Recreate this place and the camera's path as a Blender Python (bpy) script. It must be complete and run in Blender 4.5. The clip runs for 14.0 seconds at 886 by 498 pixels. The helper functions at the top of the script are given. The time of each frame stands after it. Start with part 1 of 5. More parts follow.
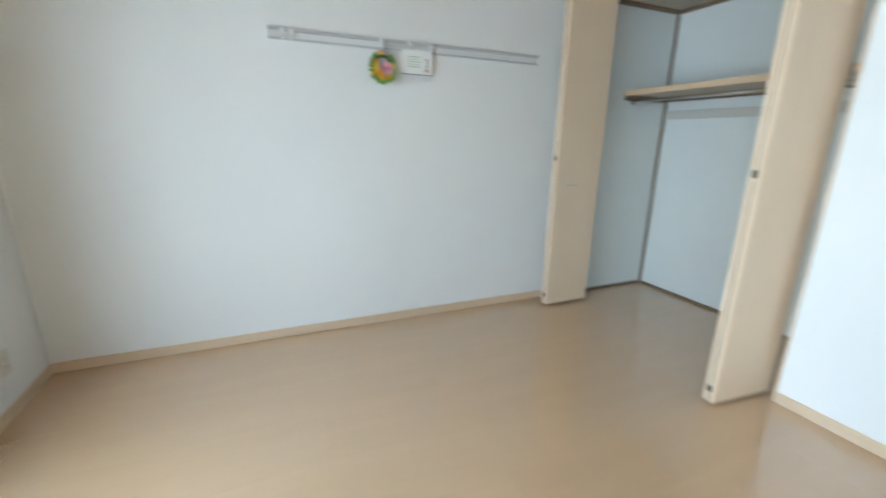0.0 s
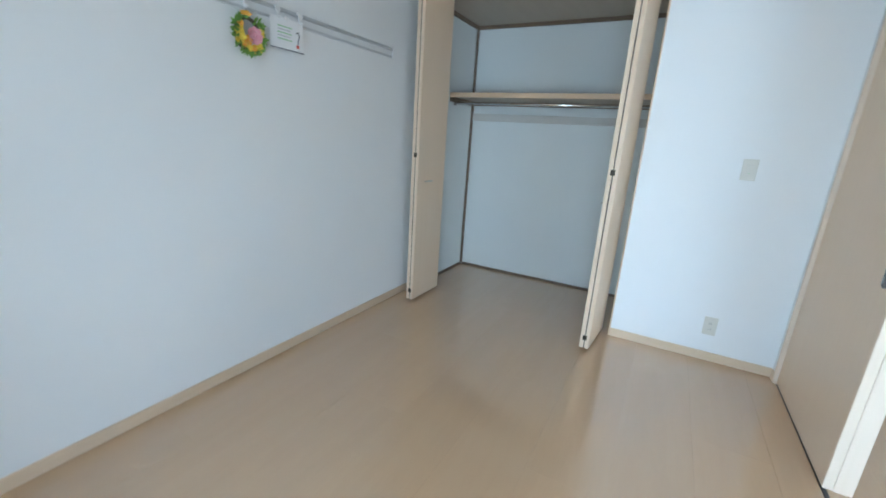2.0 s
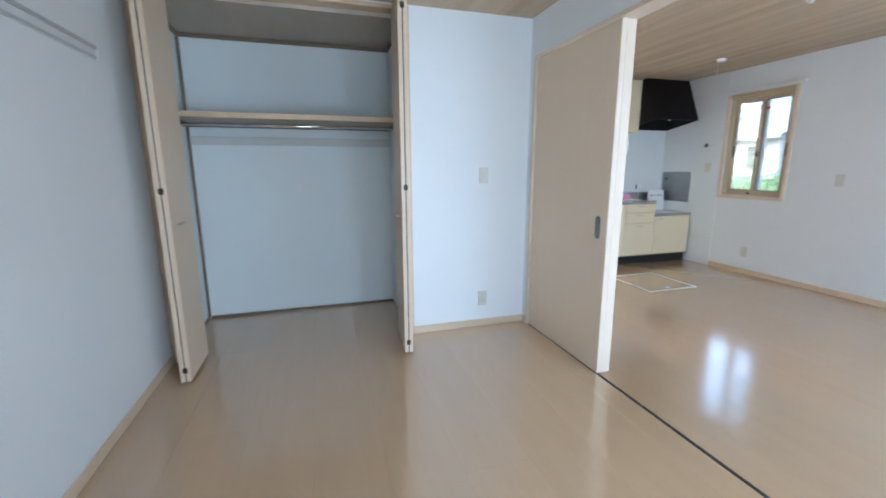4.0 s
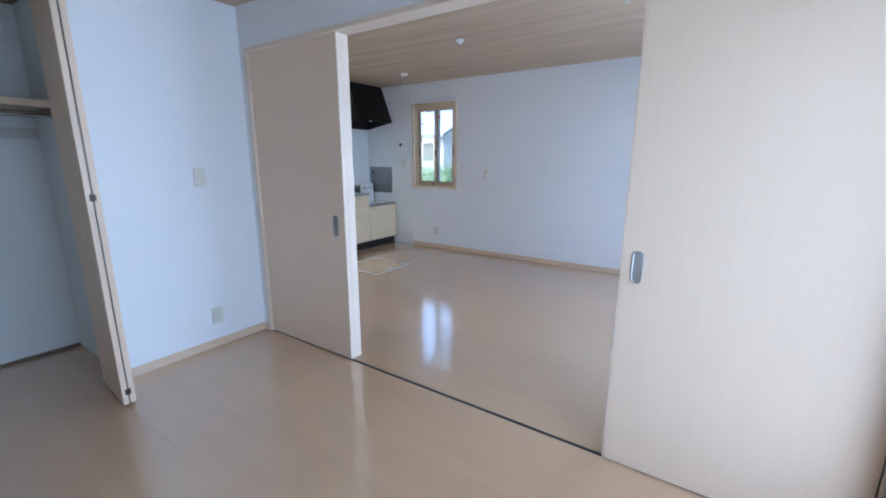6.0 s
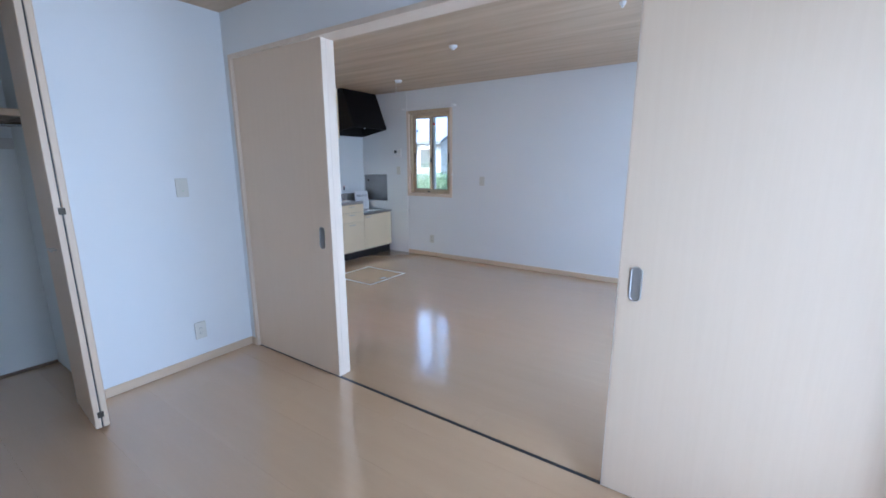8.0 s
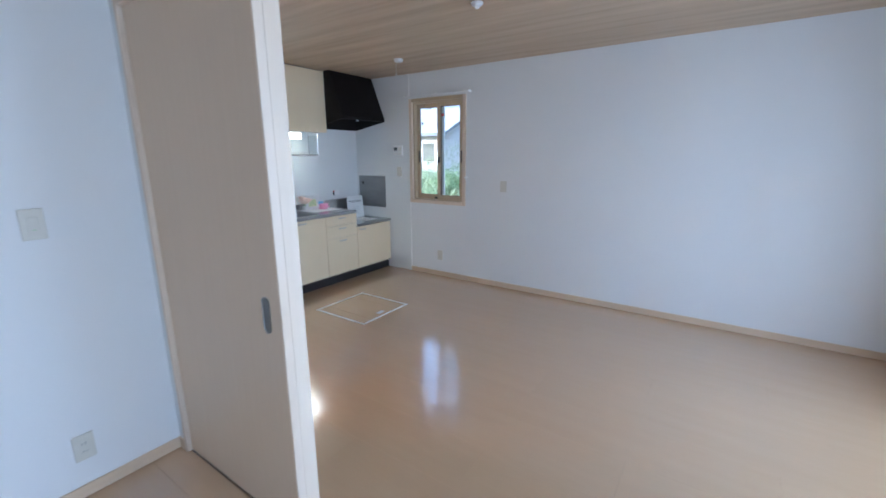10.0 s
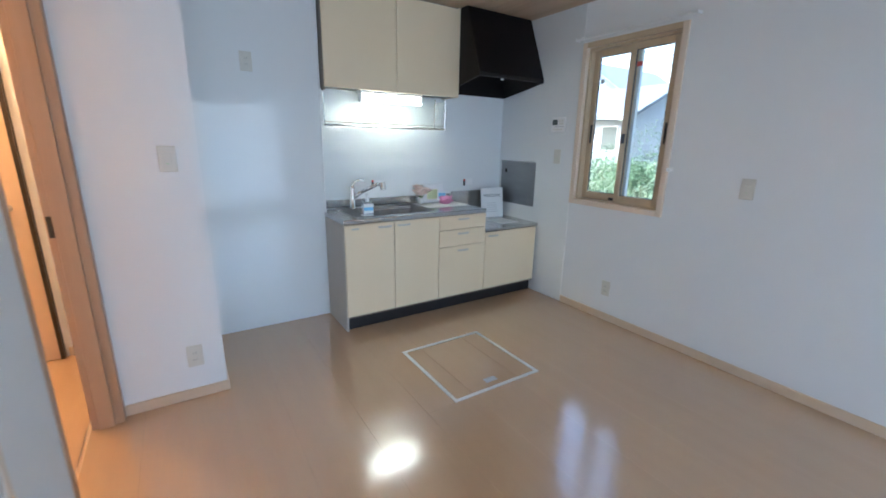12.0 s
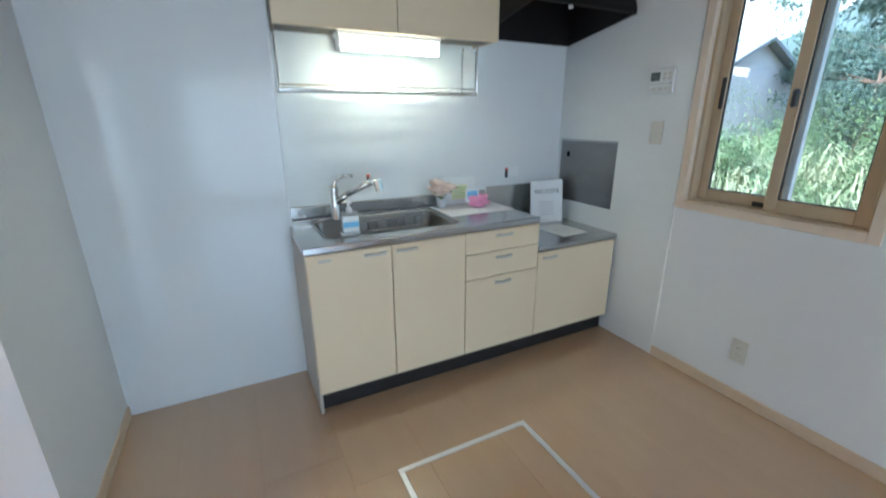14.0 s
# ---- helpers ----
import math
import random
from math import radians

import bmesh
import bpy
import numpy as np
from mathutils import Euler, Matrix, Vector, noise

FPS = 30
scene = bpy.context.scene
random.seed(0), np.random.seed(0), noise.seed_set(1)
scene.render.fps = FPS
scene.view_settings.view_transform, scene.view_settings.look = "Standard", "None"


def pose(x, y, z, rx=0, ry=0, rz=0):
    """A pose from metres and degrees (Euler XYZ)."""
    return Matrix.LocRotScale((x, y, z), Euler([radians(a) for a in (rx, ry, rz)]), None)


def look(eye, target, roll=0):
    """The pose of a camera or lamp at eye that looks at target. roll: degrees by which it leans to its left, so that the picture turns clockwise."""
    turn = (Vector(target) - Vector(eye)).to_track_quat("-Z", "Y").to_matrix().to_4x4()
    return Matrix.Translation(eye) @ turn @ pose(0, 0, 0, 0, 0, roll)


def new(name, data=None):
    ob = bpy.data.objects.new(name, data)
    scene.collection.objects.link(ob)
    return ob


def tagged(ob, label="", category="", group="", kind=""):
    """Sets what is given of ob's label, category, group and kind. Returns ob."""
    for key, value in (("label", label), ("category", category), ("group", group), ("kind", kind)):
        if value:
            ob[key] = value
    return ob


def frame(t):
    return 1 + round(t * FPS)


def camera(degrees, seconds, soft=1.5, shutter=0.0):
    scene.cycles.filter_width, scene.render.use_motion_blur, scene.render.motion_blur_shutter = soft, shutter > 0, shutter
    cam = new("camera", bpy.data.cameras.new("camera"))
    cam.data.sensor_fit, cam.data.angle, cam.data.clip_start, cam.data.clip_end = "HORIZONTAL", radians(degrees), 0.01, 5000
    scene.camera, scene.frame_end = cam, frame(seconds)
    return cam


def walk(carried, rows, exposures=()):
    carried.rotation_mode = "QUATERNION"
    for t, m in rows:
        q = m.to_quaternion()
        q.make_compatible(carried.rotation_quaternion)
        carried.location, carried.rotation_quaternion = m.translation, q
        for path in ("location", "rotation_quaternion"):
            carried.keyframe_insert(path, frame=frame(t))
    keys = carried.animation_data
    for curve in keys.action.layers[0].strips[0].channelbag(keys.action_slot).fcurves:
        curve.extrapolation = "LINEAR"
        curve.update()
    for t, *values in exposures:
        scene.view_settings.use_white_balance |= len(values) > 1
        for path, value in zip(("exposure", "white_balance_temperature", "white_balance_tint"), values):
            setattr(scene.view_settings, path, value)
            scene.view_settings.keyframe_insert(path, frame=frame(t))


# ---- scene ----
cam = camera(94.5, 14.0, soft=1.7, shutter=0.4)

PATH = [
    (0, (-2.265, -0.07, 1.255), (-1.502, 1.703, 0.733), 1.0),
    (0.5, (-2.419, 0.182, 1.233), (-1.995, 2.087, 0.8), 2.5),
    (1, (-2.531, 0.363, 1.221), (-1.788, 2.155, 0.736), 4.9),
    (1.5, (-2.756, 0.545, 1.29), (-1.324, 1.834, 0.752), 7.6),
    (2, (-2.896, 0.74, 1.267), (-1.194, 1.648, 0.74), 3.7),
    (2.5, (-2.977, 1.001, 1.284), (-1.158, 1.708, 0.844), 0.9),
    (3, (-3.042, 1.166, 1.275), (-1.113, 1.422, 0.814), 0.7),
    (3.5, (-3.038, 1.331, 1.232), (-1.091, 1.095, 0.837), 2.5),
    (4, (-2.908, 1.565, 1.248), (-1.03, 0.997, 0.861), -0.2),
    (4.2, (-2.87, 1.62, 1.268), (-1.038, 0.912, 0.887), 0.8),
    (6.3, (-2.865, 1.728, 1.325), (-1.823, 0.082, 0.873), 0.4),
    (6.5, (-2.864, 1.721, 1.33), (-1.826, 0.076, 0.867), 0.8),
    (7, (-2.863, 1.703, 1.342), (-1.803, 0.064, 0.907), 0.1),
    (7.5, (-2.864, 1.687, 1.34), (-1.78, 0.054, 0.945), -0.5),
    (8, (-2.848, 1.611, 1.338), (-1.752, -0.012, 0.933), -0.1),
    (8.2, (-2.829, 1.575, 1.325), (-1.739, -0.053, 0.923), 0.2),
    (10.3, (-2.035, 0.536, 1.452), (-0.936, -1.074, 1.003), -0.1),
    (10.5, (-1.986, 0.385, 1.41), (-0.833, -1.196, 0.997), -0.8),
    (11, (-1.805, 0.065, 1.331), (-0.496, -1.353, 0.805), -1.1),
    (11.5, (-1.552, -0.256, 1.315), (-0.026, -1.426, 0.764), -1.7),
    (12, (-1.237, -0.521, 1.345), (0.391, -1.568, 0.841), 1.1),
    (12.5, (-0.989, -0.808, 1.338), (0.694, -1.787, 0.882), 0.7),
    (13, (-0.707, -1.021, 1.353), (1.073, -1.824, 0.925), 0.3),
    (13.5, (-0.393, -1.137, 1.348), (1.388, -1.958, 0.955), -0.4),
    (14, (-0.268, -1.216, 1.327), (1.434, -2.071, 0.717), -0.3),
]

EXPOSURE = [(0, 3.38, 6150, 8), (0.9, 3.36, 6050, 8), (1.5, 3.16, 5850, 8), (2.0, 3.10, 5700, 8), (3.0, 3.08, 5680, 12), (4.2, 3.06, 5560, 12), (6.4, 2.70, 5180, 18), (8.0, 2.70, 5180, 18), (10.5, 2.70, 5340, 16), (12, 2.74, 5400, 14), (14, 2.72, 5550, 10)]
walk(cam, [(t, look(eye, target, roll)) for t, eye, target, roll in PATH], EXPOSURE)

# strengths of the light sources, and the floor's colours
SKY, DAY_BED, DAY_LIV, HALL, TUBE_GLOW = 0.15, 3.75, 4.9, 8.0, 17.0
DAY_COLOUR = (0.66, 0.84, 1.0)
FLOOR_BASE, FLOOR_DARK = (0.555, 0.372, 0.217), (0.515, 0.335, 0.19)

# ---- world, sun, large lights ----
world = bpy.data.worlds.new("overcast_sky")
scene.world = world
world.use_nodes = True
wn = world.node_tree
sky = wn.nodes.new("ShaderNodeTexSky")
sky.sky_type = "NISHITA"
sky.sun_disc = False
sky.sun_elevation, sky.sun_rotation = radians(50), radians(12)
sky.air_density, sky.dust_density = 1.6, 4.0
wn.nodes["Background"].inputs["Strength"].default_value = SKY
wn.links.new(sky.outputs["Color"], wn.nodes["Background"].inputs["Color"])


def lamp(name, kind, at, aim, watts, colour, size=(1, 1)):
    data = bpy.data.lights.new(name, kind)
    data.energy, data.color = watts, colour
    if kind == "AREA":
        data.shape, data.size, data.size_y = "RECTANGLE", *size
    elif kind == "SUN":
        data.angle = radians(size[0])
    else:
        data.shadow_soft_size = size[0]
    ob = new(name, data)
    ob.matrix_world = look(at, aim)
    return ob


lamp("sun", "SUN", (2, 10, 12), (0, 0, 0), 0.7, (1.0, 0.96, 0.90), (10,))
lamp("daylight_bedroom", "AREA", (-3.545, 0.83, 1.06), (0, 0.83, 0.9), DAY_BED, DAY_COLOUR, (1.36, 1.86))
lamp("daylight_living", "AREA", (-3.545, -1.45, 1.06), (0, -1.45, 0.9), DAY_LIV, DAY_COLOUR, (1.56, 1.86))
lamp("hall_light", "POINT", (1.62, 0.42, 2.2), (1.62, 0.42, 0), HALL, (1.0, 0.55, 0.22), (0.06,))

# ---- materials ----


def material(name, base, rough=0.5, metal=0.0, second=None, scale=(4, 4, 4), detail=4.0, mix=0.5, bump=0.0, bump_scale=200.0,
             bump_stretch=(1, 1, 1), spread=0.0, fine=0.0, emit=0.0, coat=0.0, rough_var=0.0, spec=0.5):
    """A surface with two scales of colour variation, a fine relief and a spread from piece to piece."""
    m = bpy.data.materials.new(name)
    m.use_nodes = True
    t = m.node_tree
    b = t.nodes["Principled BSDF"]
    b.inputs["Roughness"].default_value, b.inputs["Metallic"].default_value = rough, metal
    b.inputs["Coat Weight"].default_value = coat
    b.inputs["Specular IOR Level"].default_value = spec
    b.inputs["Coat Roughness"].default_value = 0.14
    b.inputs["Coat IOR"].default_value = 1.82
    co = t.nodes.new("ShaderNodeTexCoord")
    at = t.nodes.new("ShaderNodeMapping")
    at.inputs["Scale"].default_value = scale
    t.links.new(co.outputs["Object"], at.inputs["Vector"])
    n = t.nodes.new("ShaderNodeTexNoise")
    n.inputs["Scale"].default_value, n.inputs["Detail"].default_value = 1.0, detail
    info = t.nodes.new("ShaderNodeObjectInfo")
    shift = t.nodes.new("ShaderNodeVectorMath")
    shift.operation = "MULTIPLY_ADD"
    shift.inputs[1].default_value = (37, 37, 37)
    comb = t.nodes.new("ShaderNodeCombineXYZ")
    if spread:
        for k in range(3):
            t.links.new(info.outputs["Random"], comb.inputs[k])
    t.links.new(comb.outputs[0], shift.inputs[0])
    t.links.new(at.outputs[0], shift.inputs[2])
    t.links.new(shift.outputs[0], n.inputs["Vector"])
    ramp = t.nodes.new("ShaderNodeMapRange")
    ramp.inputs["From Min"].default_value, ramp.inputs["From Max"].default_value = 0.32, 0.68
    t.links.new(n.outputs["Fac"], ramp.inputs["Value"])
    blend = t.nodes.new("ShaderNodeMix")
    blend.data_type = "RGBA"
    second = second or tuple(c * 0.93 for c in base)
    blend.inputs["A"].default_value, blend.inputs["B"].default_value = (*base, 1), (*second, 1)
    k = t.nodes.new("ShaderNodeMath")
    k.operation = "MULTIPLY"
    k.inputs[1].default_value = mix
    t.links.new(ramp.outputs[0], k.inputs[0])
    t.links.new(k.outputs[0], blend.inputs["Factor"])
    hsv = t.nodes.new("ShaderNodeHueSaturation")
    t.links.new(blend.outputs["Result"], hsv.inputs["Color"])
    if spread or fine:
        val = t.nodes.new("ShaderNodeMath")
        val.operation = "MULTIPLY_ADD"
        val.inputs[1].default_value, val.inputs[2].default_value = spread, 1 - spread / 2
        t.links.new(info.outputs["Random"], val.inputs[0])
        grain = t.nodes.new("ShaderNodeTexNoise")
        grain.inputs["Scale"].default_value, grain.inputs["Detail"].default_value = 9.0, 2.0
        t.links.new(shift.outputs[0], grain.inputs["Vector"])
        add = t.nodes.new("ShaderNodeMath")
        add.operation = "MULTIPLY_ADD"
        add.inputs[1].default_value = fine
        t.links.new(grain.outputs["Fac"], add.inputs[0])
        t.links.new(val.outputs[0], add.inputs[2])
        t.links.new(add.outputs[0], hsv.inputs["Value"])
    t.links.new(hsv.outputs[0], b.inputs["Base Color"])
    if rough_var:
        rv = t.nodes.new("ShaderNodeMath")
        rv.operation = "MULTIPLY_ADD"
        rv.inputs[1].default_value, rv.inputs[2].default_value = rough_var, rough - rough_var / 2
        t.links.new(n.outputs["Fac"], rv.inputs[0])
        t.links.new(rv.outputs[0], b.inputs["Roughness"])
    if bump:
        at2 = t.nodes.new("ShaderNodeMapping")
        at2.inputs["Scale"].default_value = bump_stretch
        t.links.new(co.outputs["Object"], at2.inputs["Vector"])
        n2 = t.nodes.new("ShaderNodeTexNoise")
        n2.inputs["Scale"].default_value, n2.inputs["Detail"].default_value = bump_scale, 3.0
        t.links.new(at2.outputs[0], n2.inputs["Vector"])
        bp = t.nodes.new("ShaderNodeBump")
        bp.inputs["Strength"].default_value, bp.inputs["Distance"].default_value = bump, 0.002
        t.links.new(n2.outputs["Fac"], bp.inputs["Height"])
        t.links.new(bp.outputs[0], b.inputs["Normal"])
    if emit:
        b.inputs["Emission Color"].default_value = (*base, 1)
        b.inputs["Emission Strength"].default_value = emit
    return m


def glass(name, tint=(1, 1, 1), rough=0.0, opaque=0.0):
    m = bpy.data.materials.new(name)
    m.use_nodes = True
    t = m.node_tree
    b = t.nodes["Principled BSDF"]
    b.inputs["Base Color"].default_value = (*tint, 1)
    b.inputs["Transmission Weight"].default_value = 1.0 - opaque
    b.inputs["Roughness"].default_value, b.inputs["IOR"].default_value = rough, 1.45
    return m


WALL = material("white_wallpaper", (0.80, 0.80, 0.79), 0.75, second=(0.75, 0.76, 0.76), scale=(0.9, 0.9, 0.9), mix=0.6, bump=0.25, bump_scale=260)
PANEL = material("glossy_white_kitchen_panel", (0.80, 0.81, 0.80), 0.13, second=(0.76, 0.78, 0.77), scale=(1.2, 1.2, 1.2), bump=0.09, bump_scale=5, rough_var=0.08)
FLOOR = material("beige_wood_flooring", FLOOR_BASE, 0.20, second=FLOOR_DARK, scale=(1.3, 14, 8), detail=6, mix=0.40, spread=0.025, fine=0.05,
                 bump=0.015, bump_scale=30, bump_stretch=(0.3, 3, 1), coat=1.0, rough_var=0.06)
CEIL = material("wood_grain_ceiling_board", (0.56, 0.43, 0.295), 0.55, second=(0.40, 0.285, 0.18), scale=(0.7, 9, 8), detail=6, mix=0.75, fine=0.14,
                bump=0.12, bump_scale=40, bump_stretch=(0.3, 4, 1))
DOOR = material("pale_maple_sheet", (0.74, 0.575, 0.415), 0.42, second=(0.70, 0.53, 0.37), scale=(60, 60, 1.6), detail=6, mix=0.35, fine=0.04,
                bump=0.06, bump_scale=60, bump_stretch=(4, 4, 0.4))
DOOR_EDGE = material("pale_maple_edge", (0.76, 0.63, 0.50), 0.42, second=(0.71, 0.57, 0.43), scale=(18, 18, 1.5), detail=5, mix=0.6)
TRIM = material("maple_trim", (0.63, 0.46, 0.30), 0.45, second=(0.56, 0.40, 0.25), scale=(2, 2, 2), detail=6, mix=0.6, fine=0.08)
# the maple trim again, with shade and warm hall light put into its colour
SHADED_TRIM = material("maple_frame_in_warm_shade", (0.47, 0.29, 0.165), 0.42, second=(0.40, 0.235, 0.125), scale=(14, 14, 1.5), detail=6, mix=0.7, fine=0.08)
BASE = material("maple_baseboard", (0.66, 0.51, 0.36), 0.45, second=(0.60, 0.45, 0.30), scale=(3, 3, 20), detail=6, mix=0.6, fine=0.08)
DARK_TRIM = material("brown_closet_trim", (0.20, 0.135, 0.085), 0.5, second=(0.15, 0.10, 0.06), scale=(6, 6, 6), detail=5)
CLOSET_WALL = material("grey_white_closet_board", (0.70, 0.72, 0.70), 0.7, second=(0.64, 0.66, 0.65), scale=(1.5, 1.5, 1.5), bump=0.1, bump_scale=150)
BATTEN = material("grey_brown_batten", (0.56, 0.54, 0.50), 0.6, second=(0.50, 0.48, 0.44), scale=(3, 3, 20), detail=5)
CLOSET_CEIL = material("closet_plywood", (0.47, 0.40, 0.32), 0.6, second=(0.40, 0.33, 0.25), scale=(1.5, 10, 4), detail=6)
SASH = material("wood_look_sash", (0.56, 0.43, 0.28), 0.4, second=(0.51, 0.385, 0.24), scale=(20, 20, 2), detail=5, mix=0.6)
CREAM = material("cream_cabinet_front", (0.84, 0.69, 0.47), 0.36, second=(0.81, 0.655, 0.43), scale=(2, 2, 2), mix=0.6, bump=0.05, bump_scale=80)
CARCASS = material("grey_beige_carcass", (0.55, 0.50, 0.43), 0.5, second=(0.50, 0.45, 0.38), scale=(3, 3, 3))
SIDE_DARK = material("dark_cabinet_side_and_seam_shade", (0.22, 0.18, 0.13), 0.5, second=(0.18, 0.145, 0.10), scale=(3, 3, 3))
TOE = material("black_toe_kick", (0.012, 0.010, 0.010), 0.5, second=(0.02, 0.017, 0.016), scale=(8, 8, 8))
STEEL = material("brushed_stainless_steel", (0.55, 0.55, 0.55), 0.24, 1.0, second=(0.50, 0.50, 0.50), scale=(40, 2, 2), bump=0.02, bump_scale=90, bump_stretch=(8, 0.3, 8), rough_var=0.15)
STEEL_DARK = material("dull_plate_and_shaded_bowl_steel", (0.36, 0.36, 0.36), 0.38, 1.0, second=(0.27, 0.27, 0.27), scale=(2, 2, 5), mix=0.9, rough_var=0.2)
CHROME = material("chrome", (0.80, 0.80, 0.81), 0.08, 1.0, second=(0.74, 0.74, 0.75))
ALU = material("satin_aluminium", (0.62, 0.62, 0.62), 0.35, 1.0, second=(0.55, 0.55, 0.55), scale=(20, 20, 20))
PALE_ALU = material("pale_blue_grey_aluminium", (0.66, 0.72, 0.74), 0.4, 0.0, second=(0.60, 0.67, 0.70), scale=(12, 12, 3))
HANDLE = material("satin_nickel", (0.62, 0.57, 0.50), 0.36, 0.6, second=(0.56, 0.51, 0.45), scale=(20, 20, 20))
HOOD = material("black_brown_enamel", (0.006, 0.004, 0.0035), 0.55, spec=0.22, second=(0.010, 0.007, 0.006), scale=(3, 3, 3), mix=0.8, bump=0.06, bump_scale=120)
# near-black with a coarse mottle, for the fan guard and front lip
NEAR_BLACK = material("near_black_steel", (0.012, 0.010, 0.009), 0.5, 0.3, second=(0.025, 0.02, 0.018), scale=(7, 7, 7), mix=0.8)
RAIL = material("grey_white_rail", (0.72, 0.73, 0.73), 0.4, second=(0.67, 0.68, 0.68), scale=(8, 8, 8))
RAIL_LIP = material("grey_rail_lip", (0.55, 0.56, 0.57), 0.35, 0.3, second=(0.49, 0.50, 0.51), scale=(8, 8, 8))
PLATE = material("ivory_switch_plastic", (0.66, 0.635, 0.56), 0.38, second=(0.62, 0.595, 0.52), scale=(20, 20, 20))
WHITE = material("white_plastic", (0.82, 0.82, 0.81), 0.35, second=(0.78, 0.78, 0.77), scale=(10, 10, 10))
DARK = material("dark_plastic", (0.02, 0.02, 0.022), 0.4, second=(0.03, 0.03, 0.03), scale=(10, 10, 10))
BRONZE = material("dark_bronze_fitting", (0.06, 0.045, 0.03), 0.4, 0.7, second=(0.05, 0.04, 0.03))
HATCH = material("pale_aluminium_hatch_frame", (0.80, 0.79, 0.77), 0.3, 0.3, second=(0.74, 0.73, 0.71), scale=(12, 12, 12))
PAPER = material("white_paper", (0.84, 0.84, 0.83), 0.8, second=(0.80, 0.80, 0.79), scale=(8, 8, 8))
INK = material("grey_print", (0.16, 0.16, 0.17), 0.7, second=(0.20, 0.20, 0.21))
GREEN_INK = material("green_print", (0.30, 0.55, 0.25), 0.7, second=(0.35, 0.58, 0.28))
PINK = material("pink_glassine", (0.85, 0.30, 0.52), 0.3, second=(0.90, 0.45, 0.62), scale=(30, 30, 30), mix=0.9)
PEACH = material("peach_petal", (0.94, 0.70, 0.58), 0.6, second=(0.95, 0.84, 0.77), scale=(60, 60, 60), mix=0.9)
PINK_PETAL = material("pink_petal", (0.85, 0.38, 0.46), 0.6, second=(0.90, 0.52, 0.58), scale=(60, 60, 60), mix=0.9)
YELLOW = material("yellow_petal", (0.85, 0.62, 0.05), 0.6, second=(0.90, 0.72, 0.12), scale=(60, 60, 60), mix=0.9)
ORANGE = material("orange_petal", (0.88, 0.40, 0.04), 0.6, second=(0.90, 0.52, 0.10), scale=(60, 60, 60), mix=0.9)
LEAF = material("artificial_leaf", (0.13, 0.28, 0.05), 0.6, second=(0.22, 0.38, 0.07), scale=(60, 60, 60), mix=0.9)
VINE = material("dark_vine", (0.05, 0.03, 0.02), 0.7, second=(0.08, 0.05, 0.03), scale=(60, 60, 60))
BLUE = material("pale_blue_print", (0.20, 0.55, 0.80), 0.5, second=(0.30, 0.62, 0.84), scale=(20, 20, 20))
RED = material("red_sticker", (0.62, 0.08, 0.05), 0.5, second=(0.55, 0.07, 0.05))
TUBE = material("bare_lit_tube", (0.98, 1.0, 0.74), 0.4, emit=TUBE_GLOW)
DIFFUSER = material("lit_lamp_diffuser", (0.98, 1.0, 0.86), 0.4, emit=2.6)
PULL = material("dull_grey_pull", (0.24, 0.235, 0.225), 0.36, 1.0, second=(0.2, 0.195, 0.19), scale=(30, 30, 30))
SCREEN = material("grey_display", (0.10, 0.12, 0.11), 0.25, second=(0.13, 0.15, 0.14))
GLASS = glass("window_glass", (0.97, 0.99, 0.99))
ACRYLIC = glass("clear_bottle_plastic", (0.92, 0.96, 0.98), 0.12, 0.15)
ASH = material("pale_grey_weatherboard", (0.50, 0.53, 0.56), 0.7, second=(0.43, 0.46, 0.50), scale=(0.6, 0.6, 8))
SLATE = material("blue_grey_roof", (0.17, 0.20, 0.23), 0.6, second=(0.13, 0.16, 0.19), scale=(3, 3, 3))
SIDING = material("blue_grey_siding", (0.30, 0.37, 0.44), 0.7, second=(0.26, 0.32, 0.38), scale=(0.6, 0.6, 9))
GROUND = material("weedy_ground", (0.10, 0.11, 0.05), 0.95, second=(0.17, 0.14, 0.09), scale=(0.8, 0.8, 0.8), mix=1.0)
BLADE = material("pale_bamboo_grass", (0.13, 0.22, 0.13), 0.6, second=(0.33, 0.38, 0.24), scale=(1.6, 1.6, 1.6), mix=1.0)
BUSH = material("shrub_leaves", (0.06, 0.14, 0.07), 0.6, second=(0.14, 0.23, 0.10), scale=(2, 2, 2), mix=1.0)
TREE = material("dark_tree_leaves", (0.035, 0.085, 0.075), 0.55, second=(0.065, 0.13, 0.105), scale=(1.5, 1.5, 1.5), mix=1.0)
BARK = material("bark", (0.12, 0.09, 0.065), 0.9, second=(0.07, 0.05, 0.04), scale=(8, 8, 2), bump=0.6, bump_scale=40)
# the blue in the hill's colour stands in for haze
FAR = material("wooded_hill_with_haze_tint", (0.045, 0.085, 0.095), 0.95, second=(0.075, 0.125, 0.13), scale=(0.5, 0.5, 0.5), mix=1.0, bump=0.5, bump_scale=2)

# ---- building helpers ----


def slab(bm, x0, x1, y0, y1, z0, z1, bevel=0.0, seg=1):
    """Adds a block between the two corners, with its edges rounded by bevel."""
    r = bmesh.ops.create_cube(bm, size=1.0)
    vs = r["verts"]
    bmesh.ops.scale(bm, vec=(abs(x1 - x0), abs(y1 - y0), abs(z1 - z0)), verts=vs)
    bmesh.ops.translate(bm, vec=((x0 + x1) / 2, (y0 + y1) / 2, (z0 + z1) / 2), verts=vs)
    if bevel:
        edges = list({e for v in vs for e in v.link_edges})
        bmesh.ops.bevel(bm, geom=edges, offset=bevel, segments=seg, affect="EDGES", profile=0.5)
    return bm


